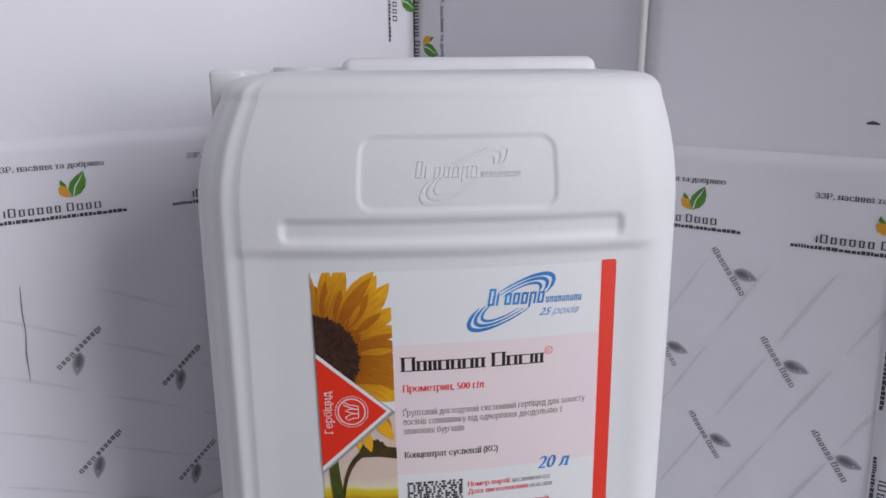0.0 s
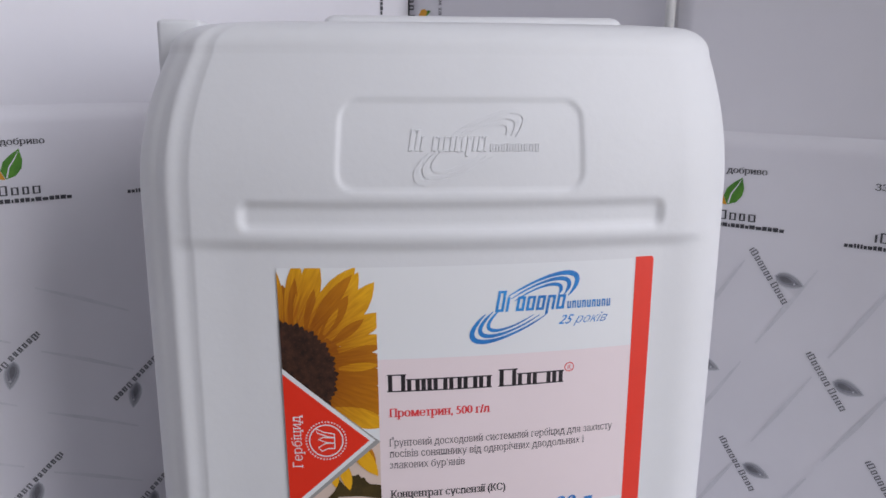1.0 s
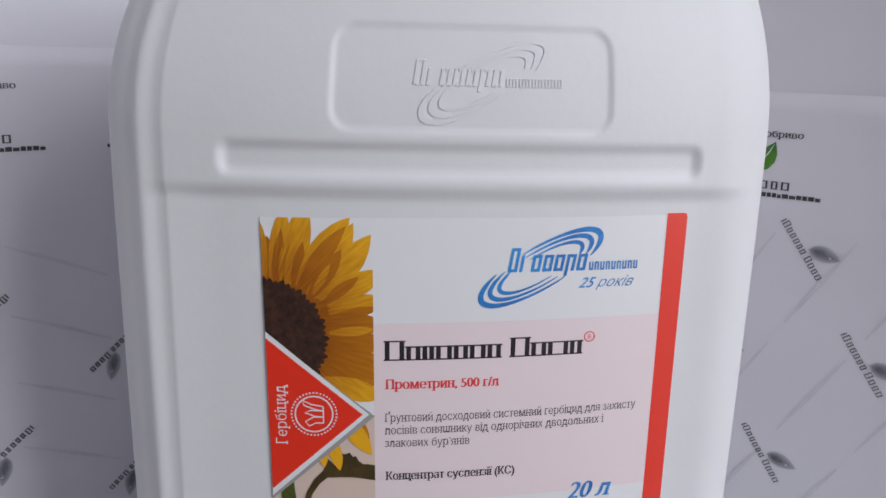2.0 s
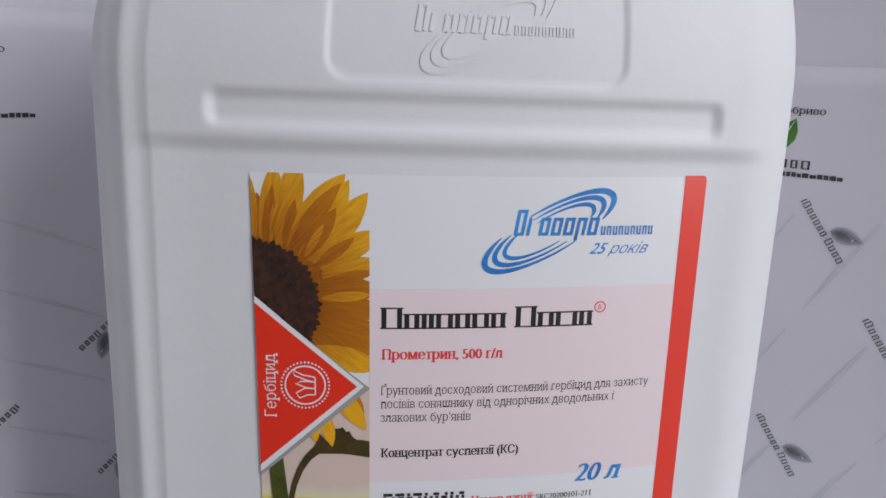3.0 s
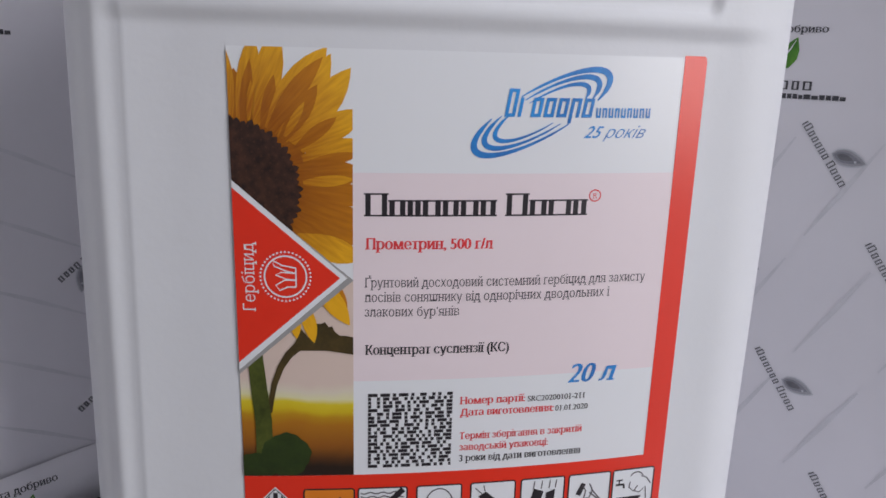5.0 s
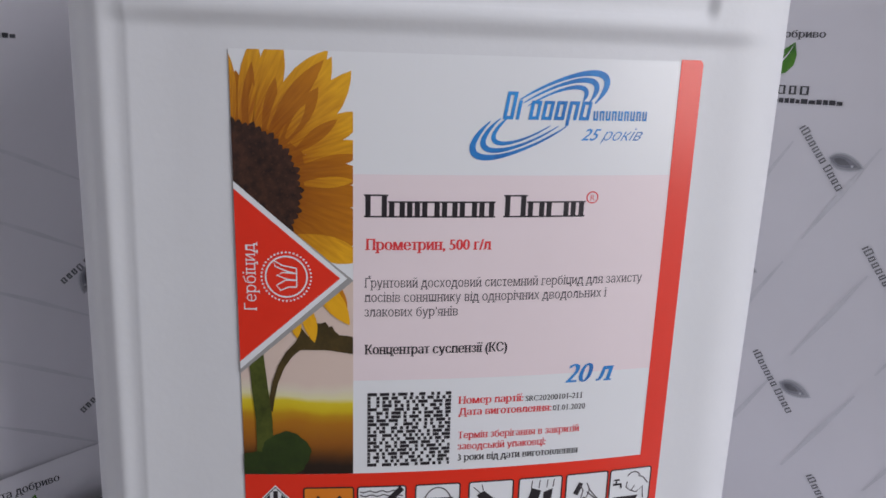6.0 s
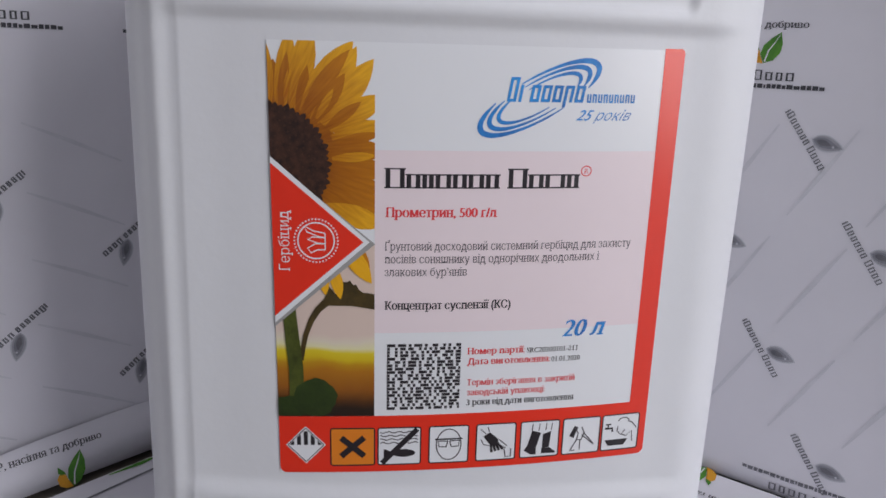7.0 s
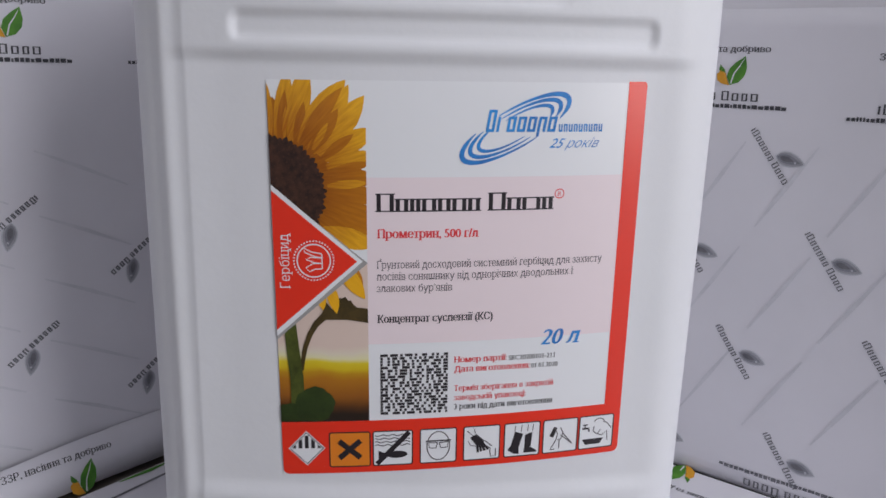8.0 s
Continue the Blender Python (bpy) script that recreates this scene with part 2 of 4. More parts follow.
def letters(text, x, z, width, cap, shear=0.0, fat=0.0, serif=True):
    """The outlines of a line of writing in the built-in font, from x on the line z, as wide as width, its capitals cap high."""
    cu = bpy.data.curves.new("writing", "FONT")
    cu.body, cu.size, cu.shear = text, 1.0, shear
    ob = new("writing", cu)
    bpy.context.view_layer.update()
    loops = []
    for sp in ob.to_curve(bpy.context.evaluated_depsgraph_get()).splines:
        pts, line = sp.bezier_points, []
        for i, p in enumerate(pts):
            q = pts[(i + 1) % len(pts)]
            straight = (p.handle_right - p.co).cross(q.co - p.co).length < 1e-5 and (q.handle_left - q.co).cross(q.co - p.co).length < 1e-5
            line += geometry.interpolate_bezier(p.co, p.handle_right, q.handle_left, q.co, 2 if straight else 5)[:-1]
        line = [p.to_3d() for i, p in enumerate(line) if (p - line[i - 1]).length > 1e-5]
        area = sum(line[i - 1].x * line[i].y - line[i].x * line[i - 1].y for i in range(len(line)))
        loops.append((area, line))
    ob.to_curve_clear()
    bpy.data.objects.remove(ob), bpy.data.curves.remove(cu)
    loops.sort(key=lambda k: min(p.x for p in k[1]))
    groups, edge = [], -9.0
    for area, line in loops:
        if min(p.x for p in line) > edge - 1e-4:
            groups.append([])
        groups[-1].append((area, line))
        edge = max(edge, max(p.x for p in line))
    tris = []
    for group in groups:
        sign = 1 if max(group, key=lambda k: abs(k[0]))[0] > 0 else -1
        thin = min(fat, 0.0) if not serif else -0.010
        group = [(k, thicker(l, -fat * sign, -thin * sign)) for k, l in group]
        if serif:
            group += [(0.0, foot) for _, l in group for foot in serifs(l, shear, sign)]
        pts, edges = [], []
        for _, line in group:
            edges += [(len(pts) + i, len(pts) + (i + 1) % len(line)) for i in range(len(line))]
            pts += [p.to_2d() for p in line]
        made = geometry.delaunay_2d_cdt(pts, edges, [], 0, 1e-5)
        for f in made[2]:
            t = [made[0][i] for i in f]
            c = (t[0] + t[1] + t[2]) / 3
            turns = 0
            for _, line in group:
                for i, p in enumerate(line):
                    q = line[i - 1]
                    if (q.y <= c.y) != (p.y <= c.y):
                        if q.x + (p.x - q.x) * (c.y - q.y) / (p.y - q.y) > c.x:
                            turns += 1 if p.y > q.y else -1
            if turns:
                tris.append([(p.x, p.y) for p in t])
    lo, hi = min(p[0] for t in tris for p in t), max(p[0] for t in tris for p in t)
    return [[(x + (p[0] - lo) * width / (hi - lo), z + p[1] * cap / 0.72) for p in t] for t in tris]


def smooth(a, b, v):
    k = min(max((v - a) / (b - a), 0.0), 1.0)
    return k * k * (3 - 2 * k)

# ---- the room: a papered corner, unseen plain walls added round it, a window ----
CORNER = Vector((0.002, 0.360, 0.0))
SLOPE_R, SLOPE_L = -0.964, 0.712
RIGHT_END = CORNER + 0.78 * Vector((1, SLOPE_R, 0)).normalized()
LEFT_END = CORNER - 0.78 * Vector((1, SLOPE_L, 0)).normalized()
HEIGHT, THICK = 2.6, 0.12


def wall_frame(a, b):
    """The pose of a wall that runs from a to b as seen from the room, a on its left; its y points out of the room."""
    x = (b - a).normalized()
    y = Vector((0, 0, 1)).cross(x)
    return Matrix(((x.x, y.x, 0, a.x), (x.y, y.y, 0, a.y), (0, 0, 1, 0), (0, 0, 0, 1)))


def box_verts(x0, y0, z0, x1, y1, z1):
    return [(x, y, z) for x in (x0, x1) for y in (y0, y1) for z in (z0, z1)]


BOX_FACES = [(0, 1, 3, 2), (4, 6, 7, 5), (0, 4, 5, 1), (2, 3, 7, 6), (0, 2, 6, 4), (1, 5, 7, 3)]


def boxes(name, spans, mat):
    verts, faces = [], []
    for s in spans:
        faces += [tuple(i + len(verts) for i in f) for f in BOX_FACES]
        verts += box_verts(*s)
    return mesh_of(name, verts, faces, mat)


def wall(name, a, b, label, mat, hole=None, high=HEIGHT, thick=THICK):
    long = (b - a).length
    spans = [(0, 0, 0, long, thick, high)]
    if hole:
        x0, z0, x1, z1 = hole
        spans = [(0, 0, 0, x0, thick, high), (x1, 0, 0, long, thick, high), (x0, 0, 0, x1, thick, z0), (x0, 0, z1, x1, thick, high)]
    ob = new(name, boxes(name, spans, mat))
    ob.matrix_world = wall_frame(a, b)
    return tagged(ob, label, "wall", kind="structure")


# cut short and low to let window light past; dark colour stands for gap shade
wall("wall_right", CORNER, RIGHT_END, "corner wall lined with white printed paper, cut low for light, coloured dark for gap shade", GAP_SHADE, high=0.81, thick=0.03)
wall("wall_left", LEFT_END, CORNER, "corner wall lined with white printed paper, cut low for light, coloured dark for gap shade", GAP_SHADE, high=0.81, thick=0.03)
outline = [Vector(p) for p in ((-2.2, 0.9, 0), (1.15, 0.9, 0), (1.15, -3.4, 0), (-2.2, -3.4, 0))]
WIN = (1.40, 0.06, 3.10, 2.30)
# walls out of view, added to enclose the corner and return fill light
for i, name in enumerate(("wall_north", "wall_east", "wall_south", "wall_west")):
    wall(name, outline[i], outline[(i + 1) % 4], "unseen pale grey plaster wall, added to hold the window opening" if i == 1 else "unseen pale grey plaster wall, added to bounce fill light", PLASTER, WIN if i == 1 else None)


def slab(name, z0, z1, mat, label):
    n = len(outline)
    verts = [(p.x, p.y, z) for z in (z0, z1) for p in outline]
    faces = [tuple(range(n)), tuple(range(2 * n - 1, n - 1, -1))] + [(i, i + n, (i + 1) % n + n, (i + 1) % n) for i in range(n)]
    return tagged(new(name, mesh_of(name, verts, faces, mat)), label, name, kind="structure")


slab("floor", -0.10, 0.0, LAMINATE, "laminate floor, coloured dark to cut bounce light")
# out of view, added white for soft light from above
slab("ceiling", HEIGHT, HEIGHT + 0.1, CEILING_PAINT, "unseen white ceiling, added to bounce light from above")

frame_m = wall_frame(outline[1], outline[2])
window = tagged(new("window_1"), "white framed window, daylight coming in", "window", kind="structure")
window.matrix_world = frame_m
x0, z0, x1, z1 = WIN
FRAME_WHITE = material("white_frame_paint", (0.8, 0.8, 0.79), 0.35, 0.04, 20)
part("window_frame", boxes("window_frame", [(x0, 0.03, z0, x0 + 0.06, 0.09, z1), (x1 - 0.06, 0.03, z0, x1, 0.09, z1), (x0 + 0.06, 0.03, z0, x1 - 0.06, 0.09, z0 + 0.06), (x0 + 0.06, 0.03, z1 - 0.06, x1 - 0.06, 0.09, z1)], FRAME_WHITE), window)
lamp = bpy.data.lights.new("window_daylight", "AREA")
lamp.shape, lamp.size, lamp.size_y, lamp.energy, lamp.color = "RECTANGLE", x1 - x0 - 0.14, z1 - z0 - 0.14, WINDOW_WATTS, (0.88, 0.94, 1.0)
lamp_ob = new("window_daylight", lamp)
middle = frame_m @ Vector(((x0 + x1) / 2, 0.02, (z0 + z1) / 2))
lamp_ob.matrix_world = look(middle, middle - frame_m.to_3x3() @ Vector((0, 1, 0)))

# ---- printed paper on the two walls ----
M_RIGHT = wall_frame(CORNER, RIGHT_END)
M_LEFT = wall_frame(LEFT_END, CORNER) @ Matrix.Translation((0.78, 0, 0))


def leaf_shape(size):
    """The two-leaf mark: a large leaf, a small leaf and an orange half beside it, standing on the origin."""
    big = [(0.0, 0.0), (0.30, 0.10), (0.50, 0.34), (0.55, 0.62), (0.47, 1.0), (0.18, 0.80), (-0.05, 0.58), (-0.14, 0.30)]
    small = [(-0.18, 0.42), (-0.22, 0.52), (-0.40, 0.70), (-0.43, 0.52), (-0.36, 0.44)]
    half = [(-0.02, -0.01), (-0.15, 0.28), (-0.17, 0.40), (-0.36, 0.50), (-0.50, 0.36), (-0.46, 0.14), (-0.26, 0.02)]
    scale = lambda p: [(a * size, b * size) for a, b in p]
    vein = strip([(0.03 * size, 0.05 * size), (0.12 * size, 0.4 * size), (0.30 * size, 0.66 * size), (0.44 * size, 0.92 * size)], [0.05 * size, 0.045 * size, 0.035 * size, 0.01 * size])
    return [scale(big)], [scale(small)], [scale(half)], vein


NAME_BLOCKS = (0.10, 0.62, 0.50, 0.50, 0.52, 0.46, 0.50, 0.0, 0.62, 0.56, 0.50, 0.60)


def name_bars(width, high, stroke=0.15):
    """A trade name as plain upright blocks, one for each of its signs, centred on the origin."""
    total = sum(NAME_BLOCKS) + 0.26 * len(NAME_BLOCKS)
    k, x, out = width / total, -width / 2, []
    for i, w in enumerate(NAME_BLOCKS):
        tall = high * (1.25 if i in (1, 8) else 1.0)
        if w:
            t, e = stroke * k, 0.8 * stroke * high
            out += [[(x, 0), (x + t, 0), (x + t, tall), (x, tall)]]
            if w > 0.2:
                out += [[(x + w * k - t, 0), (x + w * k, 0), (x + w * k, tall), (x + w * k - t, tall)]]
                out += [[(x + t, b), (x + w * k - t, b), (x + w * k - t, b + e), (x + t, b + e)] for b in (0, tall - e)]
        x += (w + 0.26) * k
    return out


def address_bars(width, high):
    """An address line as a broken row of plain bars."""
    rnd, x, out = random.Random(7), -width / 2, []
    while x < width / 2 - 0.0006:
        w = min(rnd.uniform(0.0010, 0.0042), width / 2 - x)
        out += rect(x, 0, x + w, high * rnd.choice((0.8, 1.0, 1.0)))
        x += w + 0.0006
    return out


def header(sheet, surf, x, z, angle=0.0, title=True, address=True, name=True):
    """The sheet's printed heading round (x, z): a line of writing, the leaf mark, the name and the address."""
    big, small, half, vein = leaf_shape(0.0185)
    at = lambda polys, dx, dz: turned([[(a + dx, b + dz) for a, b in p] for p in polys], x, z, angle)
    if title:
        printed("heading_text", at(letters("ЗЗР, насіння та добриво", -0.0365, 0.0, 0.073, 0.0040, fat=0.022), 0, 0.0175), INK, sheet, surf, 0.0004, "dark grey printed line of writing")
    mark = printed("leaf_mark", at(big, 0.0125, -0.0035), LEAF_GREEN, sheet, surf, 0.0004, "green and orange printed leaf mark")
    printed("small_leaf", at(small, 0.0125, -0.0035), LEAF_GREEN, mark, surf, 0.0004)
    printed("orange_leaf", at(half, 0.0125, -0.0035), LEAF_ORANGE, mark, surf, 0.0004, "orange leaf half")
    printed("leaf_vein", at(vein, 0.0125, -0.0035), PAPER, mark, surf, 0.0006)
    if name:
        tagged(printed("name_line", at(name_bars(0.067, 0.0048), 0, -0.0135), INK, sheet, surf, 0.0004, "dark grey printed row of blocks"), kind="stuff")
    if address:
        tagged(printed("address_line", at(address_bars(0.100, 0.0026), 0, -0.0183), INK, sheet, surf, 0.0004, "dark grey broken printed bar"), kind="stuff")


def lens(far, wide, blunt=0.0):
    """A pointed leaf shape along x, centred on the origin; blunt moves its widest place."""
    out = []
    for side in (1, -1):
        for i in range(9):
            t = i / 9 if side == 1 else 1 - i / 9
            out.append(((t - 0.5) * far, side * 0.5 * wide * math.sin(math.pi * t ** (1 + blunt)) ** 0.8))
    return [out]


def watermark(sheet, surf, x, z, angle, stroke):
    """A grey slanting mark: a small row of blocks with a blurred grey leaf above it."""
    mark = tagged(printed("watermark", turned(name_bars(0.042, 0.0036, stroke), x, z - 0.001, angle), INK_SOFT, sheet, surf, 0.0004, "grey slanting printed mark"), kind="stuff")
    for k, (name, mat, far, wide, dx) in enumerate((("grey_leaf_rim", INK_FAINT, 0.0195, 0.0098, 0.0), ("grey_leaf", INK_PALE, 0.0178, 0.0082, -0.0002), ("grey_leaf_middle", INK_MIDDLE, 0.0145, 0.0058, -0.0010), ("grey_leaf_heart", INK_SOFT, 0.0088, 0.0034, -0.0022))):
        leaf = [[(a + dx, b) for a, b in p] for p in lens(far, wide, -0.2)]
        printed(name, turned(turned(leaf, 0.0092, 0.0112, 40), x, z, angle), mat, mark, surf, 0.0004 + 0.0001 * k)
    printed("leaf_glint", turned(turned(disc(0.0036, -0.0006, 0.0007, 10), 0.0092, 0.0112, 40), x, z, angle), INK_FAINT, mark, surf, 0.0009)


def sheet_of(name, m, x0, z0, x1, z1, seed, label, proud=0.003, wave=0.0012, lean=None, tilt=0.0, top_fall=0.0):
    """A sheet of paper on a wall, slightly wavy, with real thickness. Gives the sheet and the function of its surface."""

    def surf(a, b, lift=0.0):
        bulge = wave * noise.noise((a * 9 + seed * 7.3, b * 7, seed)) + 0.4 * wave * noise.noise((a * 31, b * 23, seed + 5))
        out = proud + bulge + (lean(a, b) if lean else 0.0)
        return (a, -out - lift, b)

    nx, nz = max(2, math.ceil((x1 - x0) / 0.012)), max(2, math.ceil((z1 - z0) / 0.012))
    verts, faces = [], []
    for j in range(nz + 1):
        for i in range(nx + 1):
            a = x0 + (x1 - x0) * i / nx
            top = z1 + tilt * (a - x0) + 0.0006 * noise.noise((a * 25, seed, 1))
            low = z0 + top_fall * (a - x0)
            verts.append(surf(a, low + (top - low) * j / nz))
    for j in range(nz):
        for i in range(nx):
            k = j * (nx + 1) + i
            faces.append((k, k + 1, k + nx + 2, k + nx + 1))
    count = len(verts)
    verts += [(a, y + 0.0004, b) for a, y, b in verts]
    faces += [tuple(i + count for i in f[::-1]) for f in faces]
    rim = [(i, i + 1) for i in range(nx)] + [((nz) * (nx + 1) + i + 1, (nz) * (nx + 1) + i) for i in range(nx)]
    rim += [((j + 1) * (nx + 1), j * (nx + 1)) for j in range(nz)] + [(j * (nx + 1) + nx, (j + 1) * (nx + 1) + nx) for j in range(nz)]
    faces += [(b, a, a + count, b + count) for a, b in rim]
    ob = new(name, mesh_of(name, verts, faces, PAPER, True))
    ob.matrix_world = m
    return tagged(ob, label, "paper sheet", "sheets lining the corner"), surf


# right wall, from the floor up
sheet, surf = sheet_of("paper_sheet", M_RIGHT, 0.006, 0.0118, 0.720, 0.337, 1, "white paper sheet with headings and grey watermarks on the wall", 0.0030, tilt=-0.01)
for i in range(-2, 4):
    for j in range(-1, 6):
        x, z = 0.3085 + 0.0410 * i - 0.0493 * j - 0.0015 * i * j, 0.2420 - 0.0625 * i - 0.0670 * j - 0.0055 * i * j
        if 0.06 < x < 0.40 and 0.03 < z < 0.250:
            watermark(sheet, surf, x, z, -54, 0.16)
for i in range(-5, 2):
    for j in range(-1, 3):
        x, z = 0.3535 + 0.0453 * i - 0.003 * j, 0.1262 + 0.0695 * j
        if x > 0.08 and z < 0.20:
            printed("faint_streak", strip([(x, z), (x + 0.018, z + 0.029), (x + 0.034, z + 0.055)], [0.0010, 0.0030, 0.0010]), INK_TRACE, sheet, surf, 0.0003, "faint grey slanting streak")
for x in (0.213, 0.3485, 0.484):
    at = lambda polys, dz: turned([[(a, b + dz) for a, b in p] for p in polys], x, 0.0045, 180)
    tagged(printed("address_line", at(address_bars(0.100, 0.0026), -0.0212), INK_SOFT, sheet, surf, 0.0004, "grey broken printed bar, upside down"), kind="stuff")
    tagged(printed("name_line", at(name_bars(0.067, 0.0048), -0.0145), INK_SOFT, sheet, surf, 0.0004, "grey printed row of blocks, upside down"), kind="stuff")
for x in (0.130, 0.2656, 0.4010, 0.5365):
    header(sheet, surf, x + 0.0015, 0.2900 - 0.004 * (x - 0.2656) / 0.1354)
sheet, surf = sheet_of("paper_sheet", M_RIGHT, 0.4185, 0.010, 0.715, 0.262, 2, "white paper sheet with sideways headings, lapped over another sheet", 0.0042, 0.0006)
header(sheet, surf, 0.4385, 0.2115, -90)
header(sheet, surf, 0.4385, 0.0765, -90)
sheet, surf = sheet_of("paper_sheet", M_RIGHT, 0.0022, 0.315, 0.245, 0.800, 4, "white paper sheet with a sideways heading by the corner", 0.0014, 0.0006)
header(sheet, surf, 0.0158, 0.4250, -90, address=False)
header(sheet, surf, 0.0158, 0.5605, -90, address=False)
sheet, surf = sheet_of("paper_sheet", M_RIGHT, 0.2370, 0.315, 0.760, 0.800, 5, "blank white paper sheet taped to the wall", 0.0022, 0.0005)
printed("ink_mark", strip([(0.3935, 0.3555), (0.397, 0.356), (0.4015, 0.3552)], [0.0012, 0.0026, 0.001]), INK, sheet, surf, 0.0004, "small dark ink mark")

# left wall; x runs from the corner at 0 to the left as negative
sheet, surf = sheet_of("paper_sheet", M_LEFT, -0.760, 0.012, -0.004, 0.350, 6, "white paper sheet with headings and grey watermarks on the wall", 0.0030)
for i in range(-4, 5):
    for j in range(-3, 4):
        x, z = -0.3270 + 0.0762 * i + 0.0067 * j, 0.1945 - 0.0325 * i - 0.0857 * j
        if -0.345 < x < -0.03 and 0.045 < z < 0.222:
            watermark(sheet, surf, x, z, 218, 0.22)
for i in range(-1, 4):
    for j in range(5):
        x, z = -0.3085 + 0.0755 * i, 0.2347 + 0.007 * i - 0.0425 * j
        printed("faint_streak", strip([(x, z), (x + 0.028, z - 0.012), (x + 0.058, z - 0.026)], [0.0010, 0.0028, 0.0010]), INK_TRACE, sheet, surf, 0.0003, "faint grey slanting streak")
for x in (-0.060, -0.1955, -0.3310, -0.4665):
    header(sheet, surf, x, 0.3085)
# shadow in the seam between two sheets, drawn as a thin grey line
printed("seam_shadow", strip([(-0.3600, 0.246), (-0.3606, 0.228), (-0.3598, 0.212), (-0.3612, 0.196), (-0.3608, 0.176)], [0.0004, 0.0009, 0.0006, 0.0010, 0.0004]), INK_SOFT, sheet, surf, 0.0005, "thin grey line painted as the shadow in a sheet seam")
sheet, surf = sheet_of("paper_sheet", M_LEFT, -0.740, 0.325, -0.0018, 0.800, 9, "white paper sheet with a sideways heading by the corner", 0.0014, 0.0006)
header(sheet, surf, -0.0125, 0.4660, -90, title=False)
header(sheet, surf, -0.0125, 0.6015, -90, title=False)


def sag(a, b):
    """How far the foot strip leans out from the wall towards its lower edge."""
    return max(0.0, 1 - b / 0.036) * (0.004 + 0.23 * max(0.0, -0.225 - a))


sheet, surf = sheet_of("paper_strip", M_LEFT, -0.400, 0.0045, -0.02, 0.0215, 10, "white printed paper strip curling out at the wall's foot", 0.0055, 0.0006, sag, tilt=0.105)
header(sheet, surf, -0.3120, 0.0040, 2, address=False, name=False)
header(sheet, surf, -0.1770, 0.0085, 2, address=False, name=False)

# a thin white moulding on the right wall
bm = bmesh.new()
bmesh.ops.create_cone(bm, cap_ends=True, segments=16, radius1=0.0032, radius2=0.0032, depth=0.62)
strip_me = bpy.data.meshes.new("corner_strip")
bm.to_mesh(strip_me)
bm.free()
strip_me.materials.append(FRAME_WHITE)
strip_me.polygons.foreach_set("use_smooth", [True] * len(strip_me.polygons))
moulding = tagged(new("joint_strip", strip_me), "thin white plastic strip over a paper joint", "strip", kind="structure")
moulding.matrix_world = M_RIGHT @ pose(0.2375, -0.0050, 0.640, 0, 1.2, 0)


def floor_sheet(m, x0, x1, y0, y1, curl, seed, label):
    """A sheet of paper on the floor that curls up a little against the wall."""

    def surf(a, b, lift=0.0):
        return (a, b, 0.0035 + curl * math.exp((b - y1) / 0.014) + 0.0006 * noise.noise((a * 12, b * 12, seed)) + lift)

    nx, ny = math.ceil((x1 - x0) / 0.012), 40
    verts, faces = [], []
    for j in range(ny + 1):
        for i in range(nx + 1):
            verts.append(surf(x0 + (x1 - x0) * i / nx, y1 + (y0 - y1) * (j / ny) ** 2))
    for j in range(ny):
        for i in range(nx):
            k = j * (nx + 1) + i
            faces.append((k, k + nx + 1, k + nx + 2, k + 1))
    count = len(verts)
    verts += [(a, b, c - 0.0006) for a, b, c in verts]
    faces += [tuple(i + count for i in f[::-1]) for f in faces]
    ob = new("floor_sheet", mesh_of("floor_sheet", verts, faces, PAPER, True))
    ob.matrix_world = m
    return tagged(ob, label, "paper sheet", "sheets lining the corner"), surf


sheet, surf = floor_sheet(M_RIGHT, 0.02, 0.70, -0.24, -0.0050, 0.0085, 11, "white paper sheet on the floor with an upturned heading")
for x in (0.152, 0.2875, 0.4230):
    header(sheet, surf, x, -0.0065, 180, address=False, name=False)


sheet, surf = floor_sheet(M_LEFT @ pose(-0.2396, -0.0150, 0.0, 0, 0, 13), -0.30, 0.10, -0.16, -0.006, 0.0010, 12, "white paper sheet on the floor beside the wall")
printed("green_mark", strip([(-0.042, -0.008), (-0.02, -0.009), (0.0, -0.008)], [0.001, 0.004, 0.001]), LEAF_GREEN, sheet, surf, 0.0004)
printed("grey_line", strip([(-0.10, -0.026), (0.0, -0.020), (0.06, -0.017)], 0.0022), INK_SOFT, sheet, surf, 0.0004)

# ---- the jerrycan ----
A_LEFT, A_RIGHT, DEPTH, TOP, R_CORNER = 0.136, 0.128, 0.205, 0.3865, 0.030
BULGE, MID_X, FACE_Y = 0.80, 0.004, -0.0076
PANEL_DEEP = 0.0024


def face_y(x):
    """The jerrycan's bulging front."""
    return FACE_Y + BULGE * (x - MID_X) ** 2


def box_distance(x, z, cx, cz, hx, hz, r):
    dx, dz = abs(x - cx) - hx + r, abs(z - cz) - hz + r
    return math.hypot(max(dx, 0), max(dz, 0)) + min(max(dx, dz), 0) - r


def front_relief(x, z):
    """How deep the front is pressed in: the label's panel, the slot above it and the plate for the raised mark."""
    across = smooth(-0.134, -0.092, x) * (1 - smooth(0.094, 0.130, x))
    deep = PANEL_DEEP * (1 - smooth(0.2892, 0.2962, z)) * smooth(0.084, 0.094, z) * across
    deep += 0.0020 * (1 - smooth(-0.0030, 0.0020, box_distance(x, z, 0.0020, 0.3053, 0.0925, 0.0058, 0.004)))
    deep += 0.0009 * (1 - smooth(-0.0012, 0.0012, box_distance(x, z, 0.0038, 0.3355, 0.0528, 0.0190, 0.008)))
    return deep


def shoulder(z):
    """How far the sides draw in towards the top."""
    return 0.0085 * max(0.0, (z - 0.314) / 0.060) ** 2


